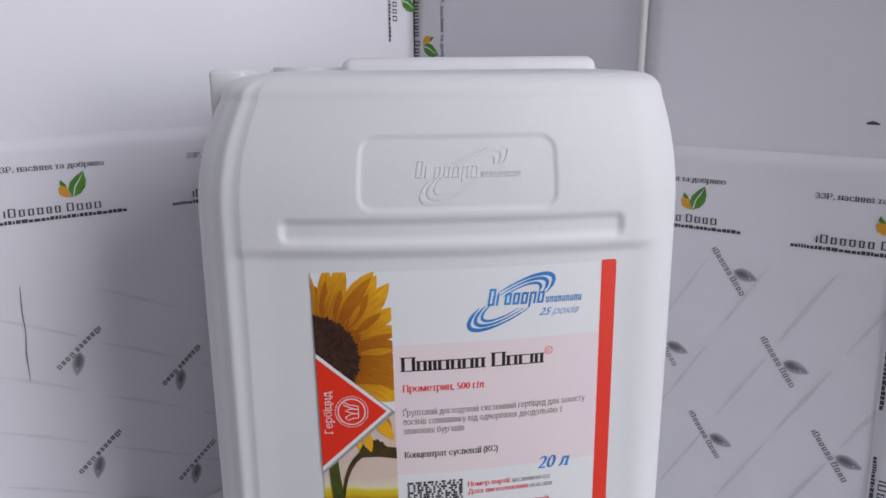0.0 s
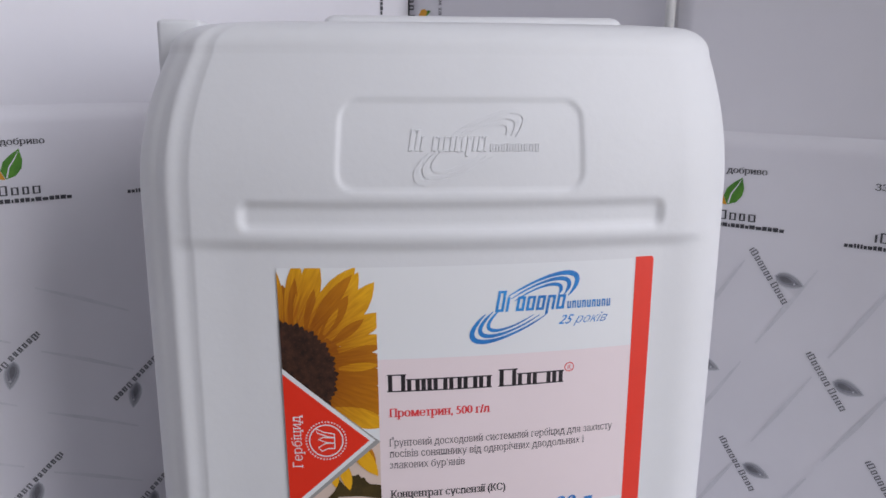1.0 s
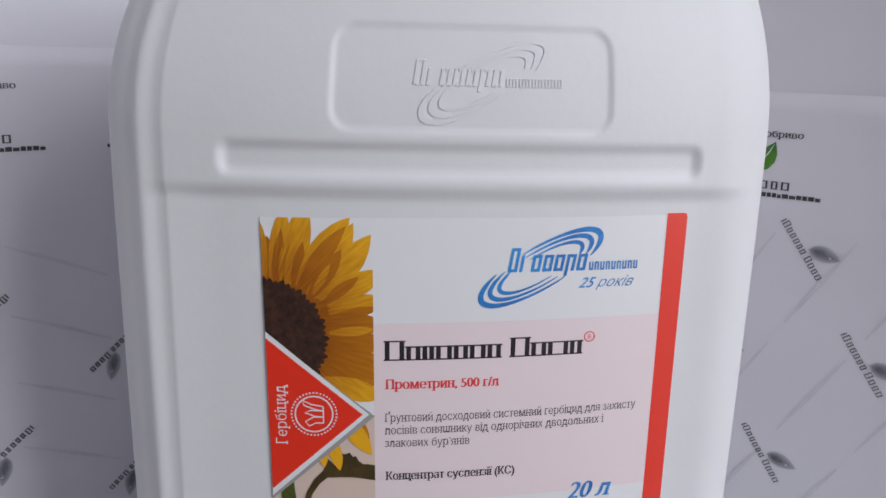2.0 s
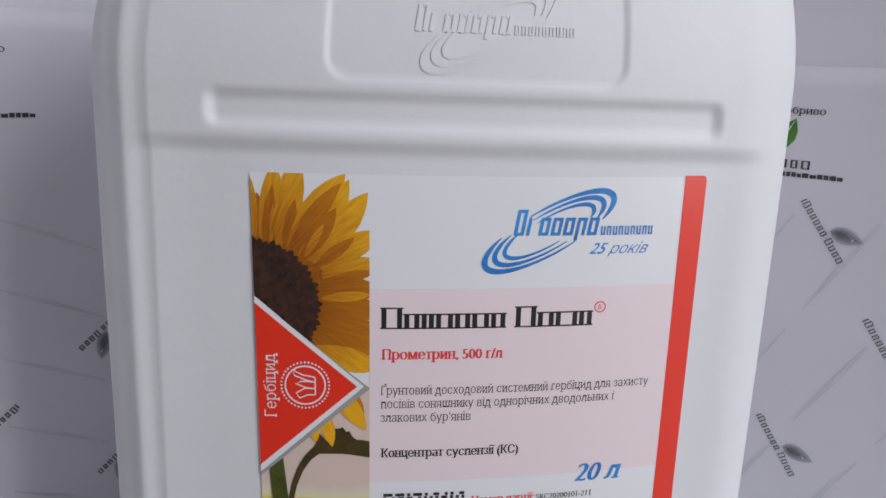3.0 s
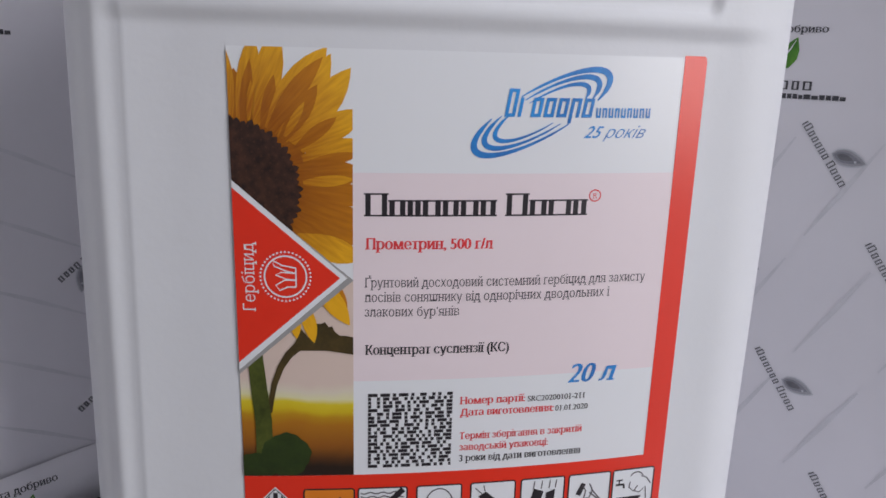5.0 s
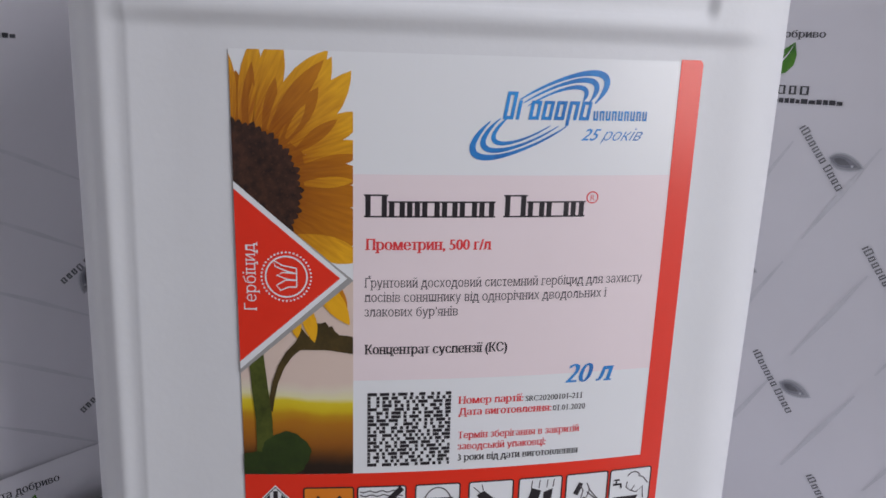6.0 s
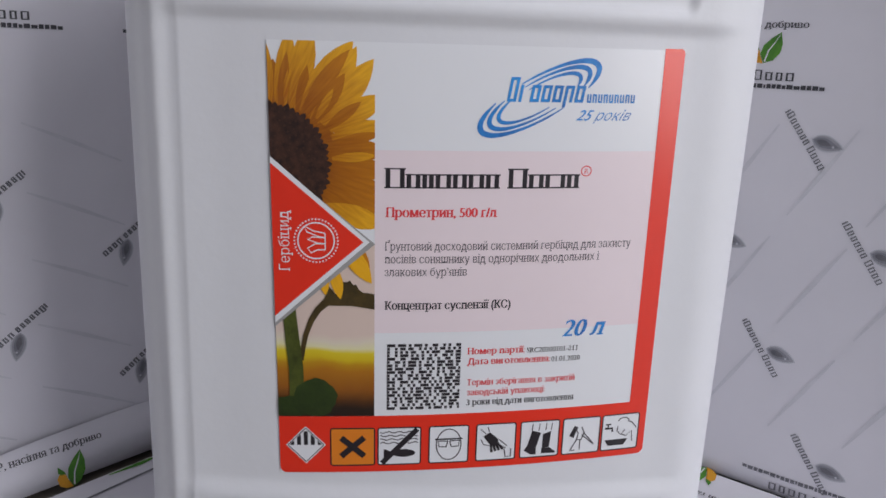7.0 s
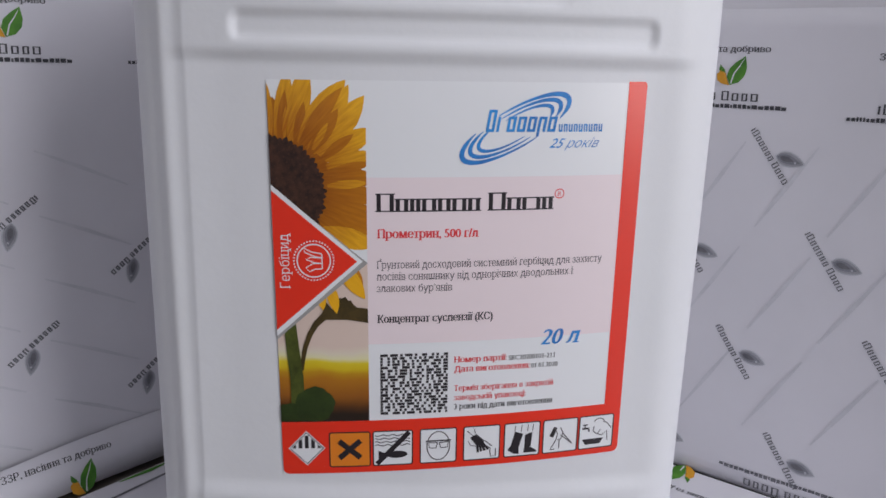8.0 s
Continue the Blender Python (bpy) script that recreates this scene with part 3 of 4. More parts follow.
def can_section():
    """The jerrycan's outline from above, once round: place, outward normal and the angle at the front corners."""
    out = []
    xl, xr = -A_LEFT + 0.0255, A_RIGHT - 0.0255
    for i in range(231):
        x = xl + (xr - xl) * i / 230
        s = 2 * BULGE * (x - MID_X)
        k = math.hypot(1, s)
        out.append((x, face_y(x), s / k, -1 / k, None))
    for side, x in ((1, xr), (-1, xl)):
        first = math.atan(abs(2 * BULGE * (x - MID_X)))
        cx, cy = x - side * R_CORNER * math.sin(first), face_y(x) + R_CORNER * math.cos(first)
        arc = []
        for i in range(1, 49):
            a = first + (math.pi / 2 - first) * i / 48
            arc.append((cx + side * R_CORNER * math.sin(a), cy - R_CORNER * math.cos(a), side * math.sin(a), -math.cos(a), math.degrees(a - first)))
        edge, rb = cx + side * R_CORNER, 0.028
        for i in range(1, 13):
            arc.append((edge, cy + (DEPTH - rb - cy) * i / 12, side, 0.0, 90.0))
        for i in range(1, 11):
            a = math.pi / 2 * i / 10
            arc.append((edge - side * rb * (1 - math.cos(a)), DEPTH - rb + rb * math.sin(a), side * math.cos(a), math.sin(a), 90.0))
        if side == 1:
            out += arc
        else:
            left = arc
    (ax, *_), (bx, *_) = out[-1], left[-1]
    out += [(ax + (bx - ax) * i / 20, DEPTH, 0.0, 1.0, 90.0) for i in range(1, 20)]
    return out + left[::-1]


def can_body():
    section = can_section()
    levels = []
    for i in range(8):
        a = math.pi / 2 * i / 8
        levels.append((0.010 * (1 - math.sin(a)), 0.010 * (1 - math.cos(a))))
    z = 0.010
    while z < 0.3740:
        levels.append((shoulder(z), z))
        z += 0.00125
    base = 0.0085
    for i in range(1, 11):
        a = math.pi / 2 * i / 10
        levels.append((base + 0.0125 * (1 - math.cos(a)), 0.3740 + 0.0125 * math.sin(a)))
    for inset in (0.03, 0.05, 0.075, 0.095):
        levels.append((inset, TOP + 0.0015 * math.sin(inset * 25)))
    verts, faces, n = [], [], len(section)
    cx, cy = -0.004, DEPTH / 2
    for inset, z in levels:
        fy = 1 - inset / 0.105
        for x, y, nx, ny, corner in section:
            move = 0.0
            if corner is None and 0.02 < z < 0.385:
                move = -front_relief(x, z)
            elif corner is not None and corner < 60:
                if nx < 0:
                    move = -0.0007 * math.exp(-((corner - 7.0) / 6.0) ** 2) + 0.0004 * math.exp(-((corner - 17.5) / 4.0) ** 2) - 0.0008 * math.exp(-((corner - 30) / 7.0) ** 2)
                if 0.02 < z < 0.385:
                    move -= front_relief(x, z) * (1 - smooth(0, 40, corner))
            x, y = x + nx * move, y + ny * move
            wider = 1 + 0.75 * min(1.0, 0.021 / max(inset, 0.001)) ** 2 if x < cx and z > 0.2 else 1.0
            narrow = 1 - inset * wider / 0.132
            up = smooth(0.02, 0.32, z)
            spread = -0.0028 * up * smooth(-0.096, -0.128, x) if x < 0 else (0.0018 + 0.0034 * up) * smooth(0.096, 0.126, x)
            x += spread
            verts.append((cx + (x - cx) * narrow, cy + (y - cy) * fy, z))
    for j in range(len(levels) - 1):
        for i in range(n):
            k = (i + 1) % n
            faces.append((j * n + i, j * n + k, (j + 1) * n + k, (j + 1) * n + i))
    faces.append(tuple(range(n - 1, -1, -1)))
    faces.append(tuple(range((len(levels) - 1) * n, len(levels) * n)))
    return mesh_of("body", verts, faces, PLASTIC, True)


can = tagged(new("jerrycan"), "white plastic jerrycan with a printed herbicide label, standing on paper", "jerrycan")
can.location = (0, 0, 0.0045)
part("body", can_body(), can, "white moulded plastic body")


def place(name, me, m, label=""):
    ob = part(name, me, can, label)
    ob.matrix_local = m
    return ob


# grip, its two feet, the stacking lug and the screw cap on top
grip = place("handle", rounded_box("handle", (0.165, 0.034, 0.016), 0.0068, PLASTIC, 4), pose(0.024, 0.120, 0.3878), "white moulded carrying handle")
for x in (-0.052, 0.100):
    ob = part("handle_foot", rounded_box("handle_foot", (0.034, 0.036, 0.024), 0.008, PLASTIC, 4), grip)
    ob.matrix_local = pose(x - 0.024, 0, -0.012)
place("stacking_lug", rounded_box("stacking_lug", (0.020, 0.060, 0.074), 0.0022, PLASTIC, 2), pose(-0.1210, 0.078, 0.3520), "square moulded lug at the shoulder")
bm = bmesh.new()
bmesh.ops.create_cone(bm, cap_ends=True, segments=48, radius1=0.026, radius2=0.025, depth=0.012)
bmesh.ops.bevel(bm, geom=[e for e in bm.edges if e.calc_face_angle(0) > 1], offset=0.002, segments=2, affect="EDGES")
cap_me = bpy.data.meshes.new("screw_cap")
bm.to_mesh(cap_me)
bm.free()
cap_me.materials.append(PLASTIC)
place("screw_cap", cap_me, pose(-0.083, 0.150, 0.3840), "white screw cap")


def on_plate(x, z, lift=0.0):
    """The pressed plate above the label."""
    shrink = shoulder(z)
    y = DEPTH / 2 + (face_y(x) + 0.0010 - DEPTH / 2) * (1 - shrink / 0.105)
    return (x, y - lift, z)


def raised(name, polys, surf, high, mat, parent, label="", taper=0.9):
    """Moulded relief: outlines with sloping flanks standing out from a surface."""
    verts, faces = [], []
    for p in polys:
        area = sum(p[i - 1][0] * p[i][1] - p[i][0] * p[i - 1][1] for i in range(len(p)))
        p = p if area > 0 else p[::-1]
        n, b = len(p), len(verts)
        verts += [surf(x, z, -0.0002) for x, z in p]
        mx, mz = sum(a for a, _ in p) / n, sum(c for _, c in p) / n
        verts += [surf(mx + (x - mx) * taper, mz + (z - mz) * taper, high) for x, z in p]
        faces += [(b + i, b + (i + 1) % n, b + n + (i + 1) % n, b + n + i) for i in range(n)]
        faces.append(tuple(range(b + n, b + 2 * n)))
    return part(name, mesh_of(name, verts, faces, mat), parent, label)


def swoosh(cx, cz, rx, rz, lean, a0, a1, wide, peak, n=30):
    """A crescent stroke along part of a leaning ellipse, thickest where it turns."""
    c, s = math.cos(radians(lean)), math.sin(radians(lean))
    line, w = [], []
    for i in range(n + 1):
        a = a0 + (a1 - a0) * i / n
        u, v = rx * math.cos(radians(a)), rz * math.sin(radians(a))
        line.append((cx + c * u - s * v, cz + s * u + c * v))
        w.append(wide * (0.30 + 0.70 * math.exp(-((a - peak) / 50) ** 2)) * min(1.0, 0.35 + i / 5, 0.5 + (n - i) / 6))
    return strip(line, w)


def mark_swooshes(cx, cz, k):
    """The maker's mark: two fans of crescents round a leaning oval, one list for each crescent."""
    out = []
    for i in range(3):
        f = 1 - 0.18 * i
        out.append(swoosh(cx - 0.0006 * i * k, cz - 0.0002 * i * k, 0.0270 * k * f, 0.0086 * k * f, 30, 128 - 4 * i, 284 - 2 * i, 0.0024 * k * (1 - 0.14 * i), 185))
        out.append(swoosh(cx + 0.0006 * i * k, cz + 0.0002 * i * k, 0.0270 * k * f, 0.0086 * k * f, 30, -44 + 6 * i, 98 + 2 * i, 0.0024 * k * (1 - 0.14 * i), 8))
    return out


def mark_name(x, z, width, high, tail, count=7):
    """The maker's name as plain slanting blocks, a second word of smaller ones behind it."""
    out, step = [], width / count
    for i in range(count):
        w, x0 = step * (0.30 if i == 1 else 0.80), x + i * step
        t, tall, e = step * 0.26, high * (1.3 if i == 0 else 0.9), 0.16 * high
        low = -0.28 * high if i == 5 else 0.0
        lean = lambda p: [(a + 0.16 * (b - z), b) for a, b in p]
        out.append(lean([(x0, z + low), (x0 + t, z + low), (x0 + t, z + tall), (x0, z + tall)]))
        if i != 1:
            out.append(lean([(x0 + w - t, z), (x0 + w, z), (x0 + w, z + tall), (x0 + w - t, z + tall)]))
            out.append(lean([(x0 + t, z + tall - e), (x0 + w - t, z + tall - e), (x0 + w - t, z + tall), (x0 + t, z + tall)]))
            if i != 5:
                out.append(lean([(x0 + t, z), (x0 + w - t, z), (x0 + w - t, z + e), (x0 + t, z + e)]))
    step = tail / 9
    for i in range(9):
        x0, h = x + width + 0.0008 + i * step, high * 0.46
        for off in (0, 0.48):
            out += [[(x0 + off * step, z), (x0 + (off + 0.24) * step, z), (x0 + (off + 0.24) * step, z + h), (x0 + off * step, z + h)]]
        out += [[(x0 + 0.24 * step, z + h * (i % 2)), (x0 + 0.48 * step, z + h * (i % 2)), (x0 + 0.48 * step, z + h * (0.2 if i % 2 == 0 else 0.8)), (x0 + 0.24 * step, z + h * (0.2 if i % 2 == 0 else 0.8))]]
    return out


for arc in mark_swooshes(0.0075, 0.3350, 0.98):
    outline = [q[0] for q in arc] + [arc[-1][1], arc[-1][2]] + [q[3] for q in arc[::-1]]
    raised("raised_crescent", [outline], on_plate, 0.00045, PLASTIC, can, "crescent of the moulded mark", 1.0)
tagged(raised("raised_name", mark_name(-0.0190, 0.3330, 0.034, 0.0075, 0.022), on_plate, 0.00045, PLASTIC, can, "moulded row of blocks"), kind="stuff")


# ---- the label ----
def on_label(x, v, lift=0.0):
    """A place on the label, in metres from the jerrycan's middle and foot; it is stuck on slightly skew."""
    s, low = (x + 0.075) / 0.167, 1 - (v - 0.102) / 0.185
    z = v + s * (0.002 + 0.007 * low) - 0.0045
    x = x + 0.0042 * (1 - s) * low - 0.0012 * s * low
    return (x, face_y(x) + PANEL_DEEP - 0.00035 - lift, z)


L0, L1, V0, V1 = -0.0761, 0.0923, 0.1018, 0.2873
PH = -0.0335
base = []
for cell in rect(L0, V0, L1, V1, 0.006):
    base.append(cell)
label = printed("label", base, LABEL, can, on_label, 0.0, "white glossy label with sunflower photo and red border")
LIFT = 0.00006


def ink(name, polys, mat, level, text="", parent=None):
    return printed(name, polys, mat, label if parent is None else parent, on_label, LIFT * level, text)


ink("pink_panel", rect(PH, 0.1667, 0.0836, 0.2449, 0.006), PINK, 1, "pale pink panel behind the writing")
band = rect(L0, V0 + 0.003, L1 - 0.003, 0.1285, 0.006) + rect(0.0836, 0.1285, L1, V1 - 0.0012, 0.004) + [[(0.0836, V1 - 0.0012), (L1, V1 - 0.0012), (L1 - 0.0004, V1), (L1 - 0.0012, V1 + 0.0006), (0.0836, V1 + 0.0006)]] + rect(L1 - 0.003, V0 + 0.003, L1, 0.1285, 0.004)
band += rect(L0 + 0.003, V0, L1 - 0.003, V0 + 0.003, 0.006)
for x, z, a0 in ((L0 + 0.003, V0 + 0.003, 180), (L1 - 0.003, V0 + 0.003, 270)):
    band.append([(x, z)] + [(x + 0.003 * math.cos(radians(a0 + 15 * i)), z + 0.003 * math.sin(radians(a0 + 15 * i))) for i in range(7)])
ink("red_border", band, RED, 2, "red printed border down one edge and along the foot")

# the photo strip
ink("photo_sky", rect(L0, 0.1285, PH, 0.206, 0.006), SUNSET, 1, "evening sky in amber and cream")
FX, FZ, FR = -0.0769, 0.2381, 0.0242
inside = lambda polys: [q for q in (clip(p, L0, 0.1290, PH, V1) for p in polys) if q]


def petal(angle, r0, r1, wide, bend):
    c, s = math.cos(radians(angle)), math.sin(radians(angle))
    half = ((0.0, 0.30), (0.25, 0.82), (0.5, 1.0), (0.75, 0.78), (0.92, 0.34), (1.0, 0.0))
    line = [(r0 + (r1 - r0) * t, w * wide / 2) for t, w in half]
    pts = [(r, h) for r, h in line] + [(r, -h) for r, h in line[-2::-1]]
    return [(FX + c * r - s * (h + bend * (r - r0) ** 2), FZ + s * r + c * (h + bend * (r - r0) ** 2)) for r, h in pts]


def blade(x0, z0, x1, z1, wide, bend=0.06):
    """A petal from base to tip in millimetres from the flower's middle, swelling past its half and bent a little."""
    dx, dz = x1 - x0, z1 - z0
    far = math.hypot(dx, dz)
    ux, uz = dx / far, dz / far
    half = ((0.0, 0.42), (0.15, 0.66), (0.32, 0.90), (0.5, 1.0), (0.66, 0.92), (0.80, 0.68), (0.91, 0.36), (1.0, 0.0))
    side = lambda t, h: (FX + (x0 + dx * t - uz * (h + bend * far * t * (1 - t))) / 1000, FZ + (z0 + dz * t + ux * (h + bend * far * t * (1 - t))) / 1000)
    return [side(t, -h * wide / 2) for t, h in half] + [side(t, h * wide / 2) for t, h in half[-2::-1]]


ink("petal_collar", inside(disc(FX, FZ, 0.0300, 48)), PETAL_DEEP, 1.6, "amber ring where the petals meet")
# base, tip and width of each petal, back to front; the last number says a deep or a bright one
for i, (x0, z0, x1, z1, wide, bend, deep) in enumerate((
    (25, 6, 48, 6.6, 9.5, 0, 1), (3, 22, 3.2, 42, 6.5, 0, 1), (25, -0.2, 48, -0.9, 9.5, 0, 1), (24, -6.3, 48, -9.8, 9.5, 0, 1), (22, -12, 48, -17.5, 10, 0, 1),
    (23, -17, 47.5, -24.5, 9.5, 0, 0), (0.5, 22, -0.6, 50.5, 6.5, 0, 0), (5, 23, 10.2, 54, 7.5, -0.02, 0), (11, 22.5, 18.0, 56, 9.8, -0.02, 0),
    (5.5, 22, 8.8, 45, 4.0, 0, 1), (12.5, 22, 16.8, 40, 4.2, 0, 1), (15, 21, 35.0, 49.6, 10.5, 0.12, 0), (26, 11, 48, 17.5, 7.6, 0.05, 0),
    (25, 15, 48, 28.5, 9.4, 0.06, 0), (22, 17, 42.9, 42.8, 10.4, -0.06, 0), (19, 18, 36.2, 47.4, 9.6, -0.07, 0), (14.5, 19.5, 33.5, 46.2, 6.6, 0.12, 1),
    (19, 18, 31.5, 37, 6.5, -0.05, 1), (24, 15, 38, 26, 4.6, 0.03, 1), (26, 9, 46, 13.5, 4.4, 0, 1), (26, 3, 44, 4.5, 4.0, 0, 0),
    (26, -3, 47, -4.5, 3.0, 0, 1), (25, -9, 48, -13.5, 3.0, 0, 1), (9.5, 23, 13.6, 44, 2.6, 0, 0), (7.6, 24, 9.0, 38, 2.2, 0, 0),
    (20, 19, 27, 31, 3.0, 0, 0), (27, 13, 43, 22, 2.2, 0, 0),
)):
    q = inside([blade(x0, z0, x1, z1, wide, bend)])
    if q:
        ink("petal", q, PETAL_DEEP if deep else PETAL, 1.9 + 0.15 * i, "deep amber sunflower petal" if deep else "yellow sunflower petal")
ink("seed_disc", inside(disc(FX, FZ, FR, 40)), SEED, 7, "dark brown sunflower centre")
dots = []
for i in range(260):
    r, a = FR * math.sqrt((i + 0.5) / 260), i * 2.39996
    dots += inside(disc(FX + r * math.cos(a), FZ + r * math.sin(a), 0.00042, 6))
ink("seed_dots", dots, SEED_DOT, 7.3, "tiny paler seeds")
ink("fringe", [q for i in range(34) for q in inside([petal(-95 + i * 5.7, FR - 0.003, FR + 0.0008 + 0.0006 * (i % 3), 0.0028, 0)])], SEED, 6.8, "ragged dark fringe of the flower centre")
ink("bent_stalk", inside(strip([(-0.0652, 0.1545), (-0.0644, 0.1600), (-0.0631, 0.1660), (-0.0606, 0.1725), (-0.0576, 0.1772), (-0.0540, 0.1806), (-0.0490, 0.1816), (-0.0413, 0.1812), (-0.0325, 0.1800)], [0.0018, 0.0020, 0.0022, 0.0025, 0.0029, 0.0036, 0.0042, 0.0050, 0.0056])), STALK, 6.4, "bent brown-green stalk")
edge = [(-0.0565, 0.1795), (-0.0545, 0.1830), (-0.0529, 0.1877), (-0.0502, 0.1842), (-0.0476, 0.1853), (-0.0472, 0.1895), (-0.0455, 0.1893), (-0.0438, 0.1900), (-0.0425, 0.1880), (-0.0413, 0.1884), (-0.0402, 0.1862), (-0.0385, 0.1848), (-0.0360, 0.1846), (-0.0330, 0.1840)]
ink("calyx", inside([[(a[0], 0.1790), (b[0], 0.1790), b, a] for a, b in zip(edge, edge[1:])]), STALK, 6.6, "dark ragged calyx under the hanging flower")
for i, (x0, z0, x1, z1, wide) in enumerate(((35, -31, 41.3, -43.5, 3.4), (28, -30, 42.2, -49.4, 7.6), (25, -40, 29.0, -56.2, 5.2), (21, -42, 22.6, -54.5, 4.4))):
    q = inside([blade(x0, z0, x1, z1, wide)])
    if q:
        ink("petal", q, PETAL_DEEP if i == 0 else PETAL, 6.75 + 0.07 * i, "yellow sunflower petal")
ink("stem", inside(strip([(-0.0702, 0.180), (-0.0698, 0.1739), (-0.0689, 0.1627), (-0.0677, 0.1513), (-0.0676, 0.1398), (-0.0679, 0.129)], [0.0056, 0.0058, 0.0062, 0.0064, 0.0064, 0.0064])), STEM, 7.2, "green sunflower stem")
wavy = lambda x, z, rx, rz, k: [[(x + rx * (1 + 0.035 * math.sin(5 * a + k) + 0.02 * math.sin(13 * a)) * math.cos(a), z + rz * (1 + 0.035 * math.sin(5 * a + k) + 0.02 * math.sin(13 * a)) * math.sin(a)) for a in (math.tau * i / 60 for i in range(60))]]
ink("stem_leaf", inside(wavy(-0.0594, 0.1374, 0.0094, 0.0088, 0.6)), LEAF_DARK, 7.6, "dark round sunflower leaf")
ink("stem_leaf", inside(wavy(-0.0712, 0.1322, 0.0080, 0.0060, 2.0)), LEAF_DARK, 7.5, "dark round sunflower leaf")

# the red triangle with its emblem
ink("triangle_shadow", [[(L0, 0.2412), (-0.0333, 0.2058), (L0, 0.1698)]], SHADOW_GREY, 7.9, "soft grey edge printed beside the triangle")
ink("triangle_edge", [[(L0, 0.2418), (-0.0356, 0.2066), (L0, 0.1714)]], LABEL, 8.2, "white edge of the triangle")
ink("triangle", [[(L0, 0.2391), (-0.0382, 0.2066), (L0, 0.1744)]], RED, 9, "red triangle naming the kind of product")
ink("triangle_text", turned(letters("Гербіцид", 0, 0, 0.0257, 0.0047, fat=-0.004), -0.0691, 0.1941, 90), LABEL, 10, "white upright writing")
EX, EZ = -0.0579, 0.2071
ink("emblem_ring", ring(EX, EZ, 0.0076, 0.0006), LABEL, 10, "white ring emblem")
ink("emblem_dots", [q for i in range(40) for q in disc(EX + 0.0091 * math.cos(math.tau * i / 40), EZ + 0.0091 * math.sin(math.tau * i / 40), 0.00042, 6)], LABEL, 10, "ring of white dots")
blades = []
for leaf in (((-24, -21), (-24, -4), (-32, 12), (-20, 20), (-8, 2), (-8, -21)), ((-8, -21), (-6, -2), (4, 20), (10, 8), (8, -21)), ((8, -21), (12, -4), (24, 22), (38, 26), (26, 6), (20, -21)), ((-24, -21), (20, -21))):
    blades += strip([(0.00016 * a, 0.00018 * b) for a, b in leaf], 0.0005)
ink("emblem_leaves", turned(blades, EX, EZ, 90), LABEL, 10, "white leaf emblem")

# the maker's mark, blue
for arc in mark_swooshes(0.0325, 0.2668, 1.0):
    ink("crescent", arc, BLUE, 2, "blue printed crescent")
tagged(ink("maker_name", mark_name(0.0191, 0.2652, 0.0322, 0.0076, 0.0208), BLUE, 3, "blue row of blocks"), kind="stuff")
ink("anniversary_text", letters("25 років", 0.0481, 0.2579, 0.0232, 0.0044, shear=0.55, fat=-0.008, serif=False), BLUE, 2, "blue slanting writing")

# the product's name as blocks; then the lines of writing
x, k = -0.0291, 0.00577
for i, w in enumerate((1.34, 0.98, 0.80, 1.10, 0.98, 1.10, 0.94, 0.0, 1.34, 1.06, 1.45, 0.86)):
    if w == 0.0:
        x += 0.55 * k
        continue
    tall, t, thin = 0.0084 if i in (0, 8) else 0.0060, 0.0019, 0.0006
    box = lambda a, b, c, d: [(x + a, 0.2293 + b), (x + c, 0.2293 + b), (x + c, 0.2293 + d), (x + a, 0.2293 + d)]
    blocks = [box(0, 0, t, tall), box(w * k - t, 0, w * k, tall), box(t, tall - thin, w * k - t, tall)]
    for foot in (0.0, w * k - t):
        blocks += [box(foot - 0.0005, 0, foot, thin), box(foot + t, 0, foot + t + 0.0005, thin)]
    blocks.append(box(-0.0005, tall - thin, 0, tall))
    blocks.append(box(w * k, tall - thin, w * k + 0.0005, tall))
    blocks.append(box(t + 0.0005, 0, w * k - t - 0.0005, thin))
    ink("name_block", blocks, BLACK, 2)
    x += (w + 0.14) * k
ink("registered_mark", ring(0.0541, 0.2366, 0.0021, 0.00045, 24) + letters("R", 0.0532, 0.2355, 0.0018, 0.0022), RED_TEXT, 2, "small red ringed letter")
for name, text, x, z, wide, cap, mat, fat in (
    ("substance_text", "Прометрин, 500 г/л", -0.0291, 0.2172, 0.0464, 0.0042, RED_TEXT, 0.040),
    ("purpose_text", "Ґрунтовий досходовий системний гербіцид для захисту", -0.0293, 0.2030, 0.1058, 0.0037, GREY_TEXT, 0.004),
    ("purpose_text", "посівів соняшнику від однорічних дводольних і", -0.0293, 0.1975, 0.0921, 0.0037, GREY_TEXT, 0.004),
    ("purpose_text", "злакових бур’янів", -0.0293, 0.1919, 0.0349, 0.0037, GREY_TEXT, 0.004),
    ("form_text", "Концентрат суспензії (КС)", -0.0292, 0.1771, 0.0543, 0.0038, BLACK, 0.036),
    ("batch_text", "Номер партії:", 0.0070, 0.1562, 0.0256, 0.0030, RED_TEXT, 0.034),
    ("batch_number", "SRC20200101-211", 0.0335, 0.1560, 0.0229, 0.0024, BLACK, 0.012),
    ("date_text", "Дата виготовлення:", 0.0071, 0.1514, 0.0371, 0.0030, RED_TEXT, 0.034),
    ("date_number", "01.01.2020", 0.0448, 0.1513, 0.0131, 0.0024, BLACK, 0.012),
    ("storage_text", "Термін зберігання в закритій", 0.0074, 0.1417, 0.0490, 0.0029, RED_TEXT, 0.024),
    ("storage_text", "заводській упаковці:", 0.0074, 0.1370, 0.0354, 0.0029, RED_TEXT, 0.024),
    ("storage_text", "3 роки від дати виготовлення", 0.0075, 0.1323, 0.0490, 0.0029, BLACK, 0.024),
):
    ink(name, letters(text, x, z, wide, cap, fat=fat), mat, 2)
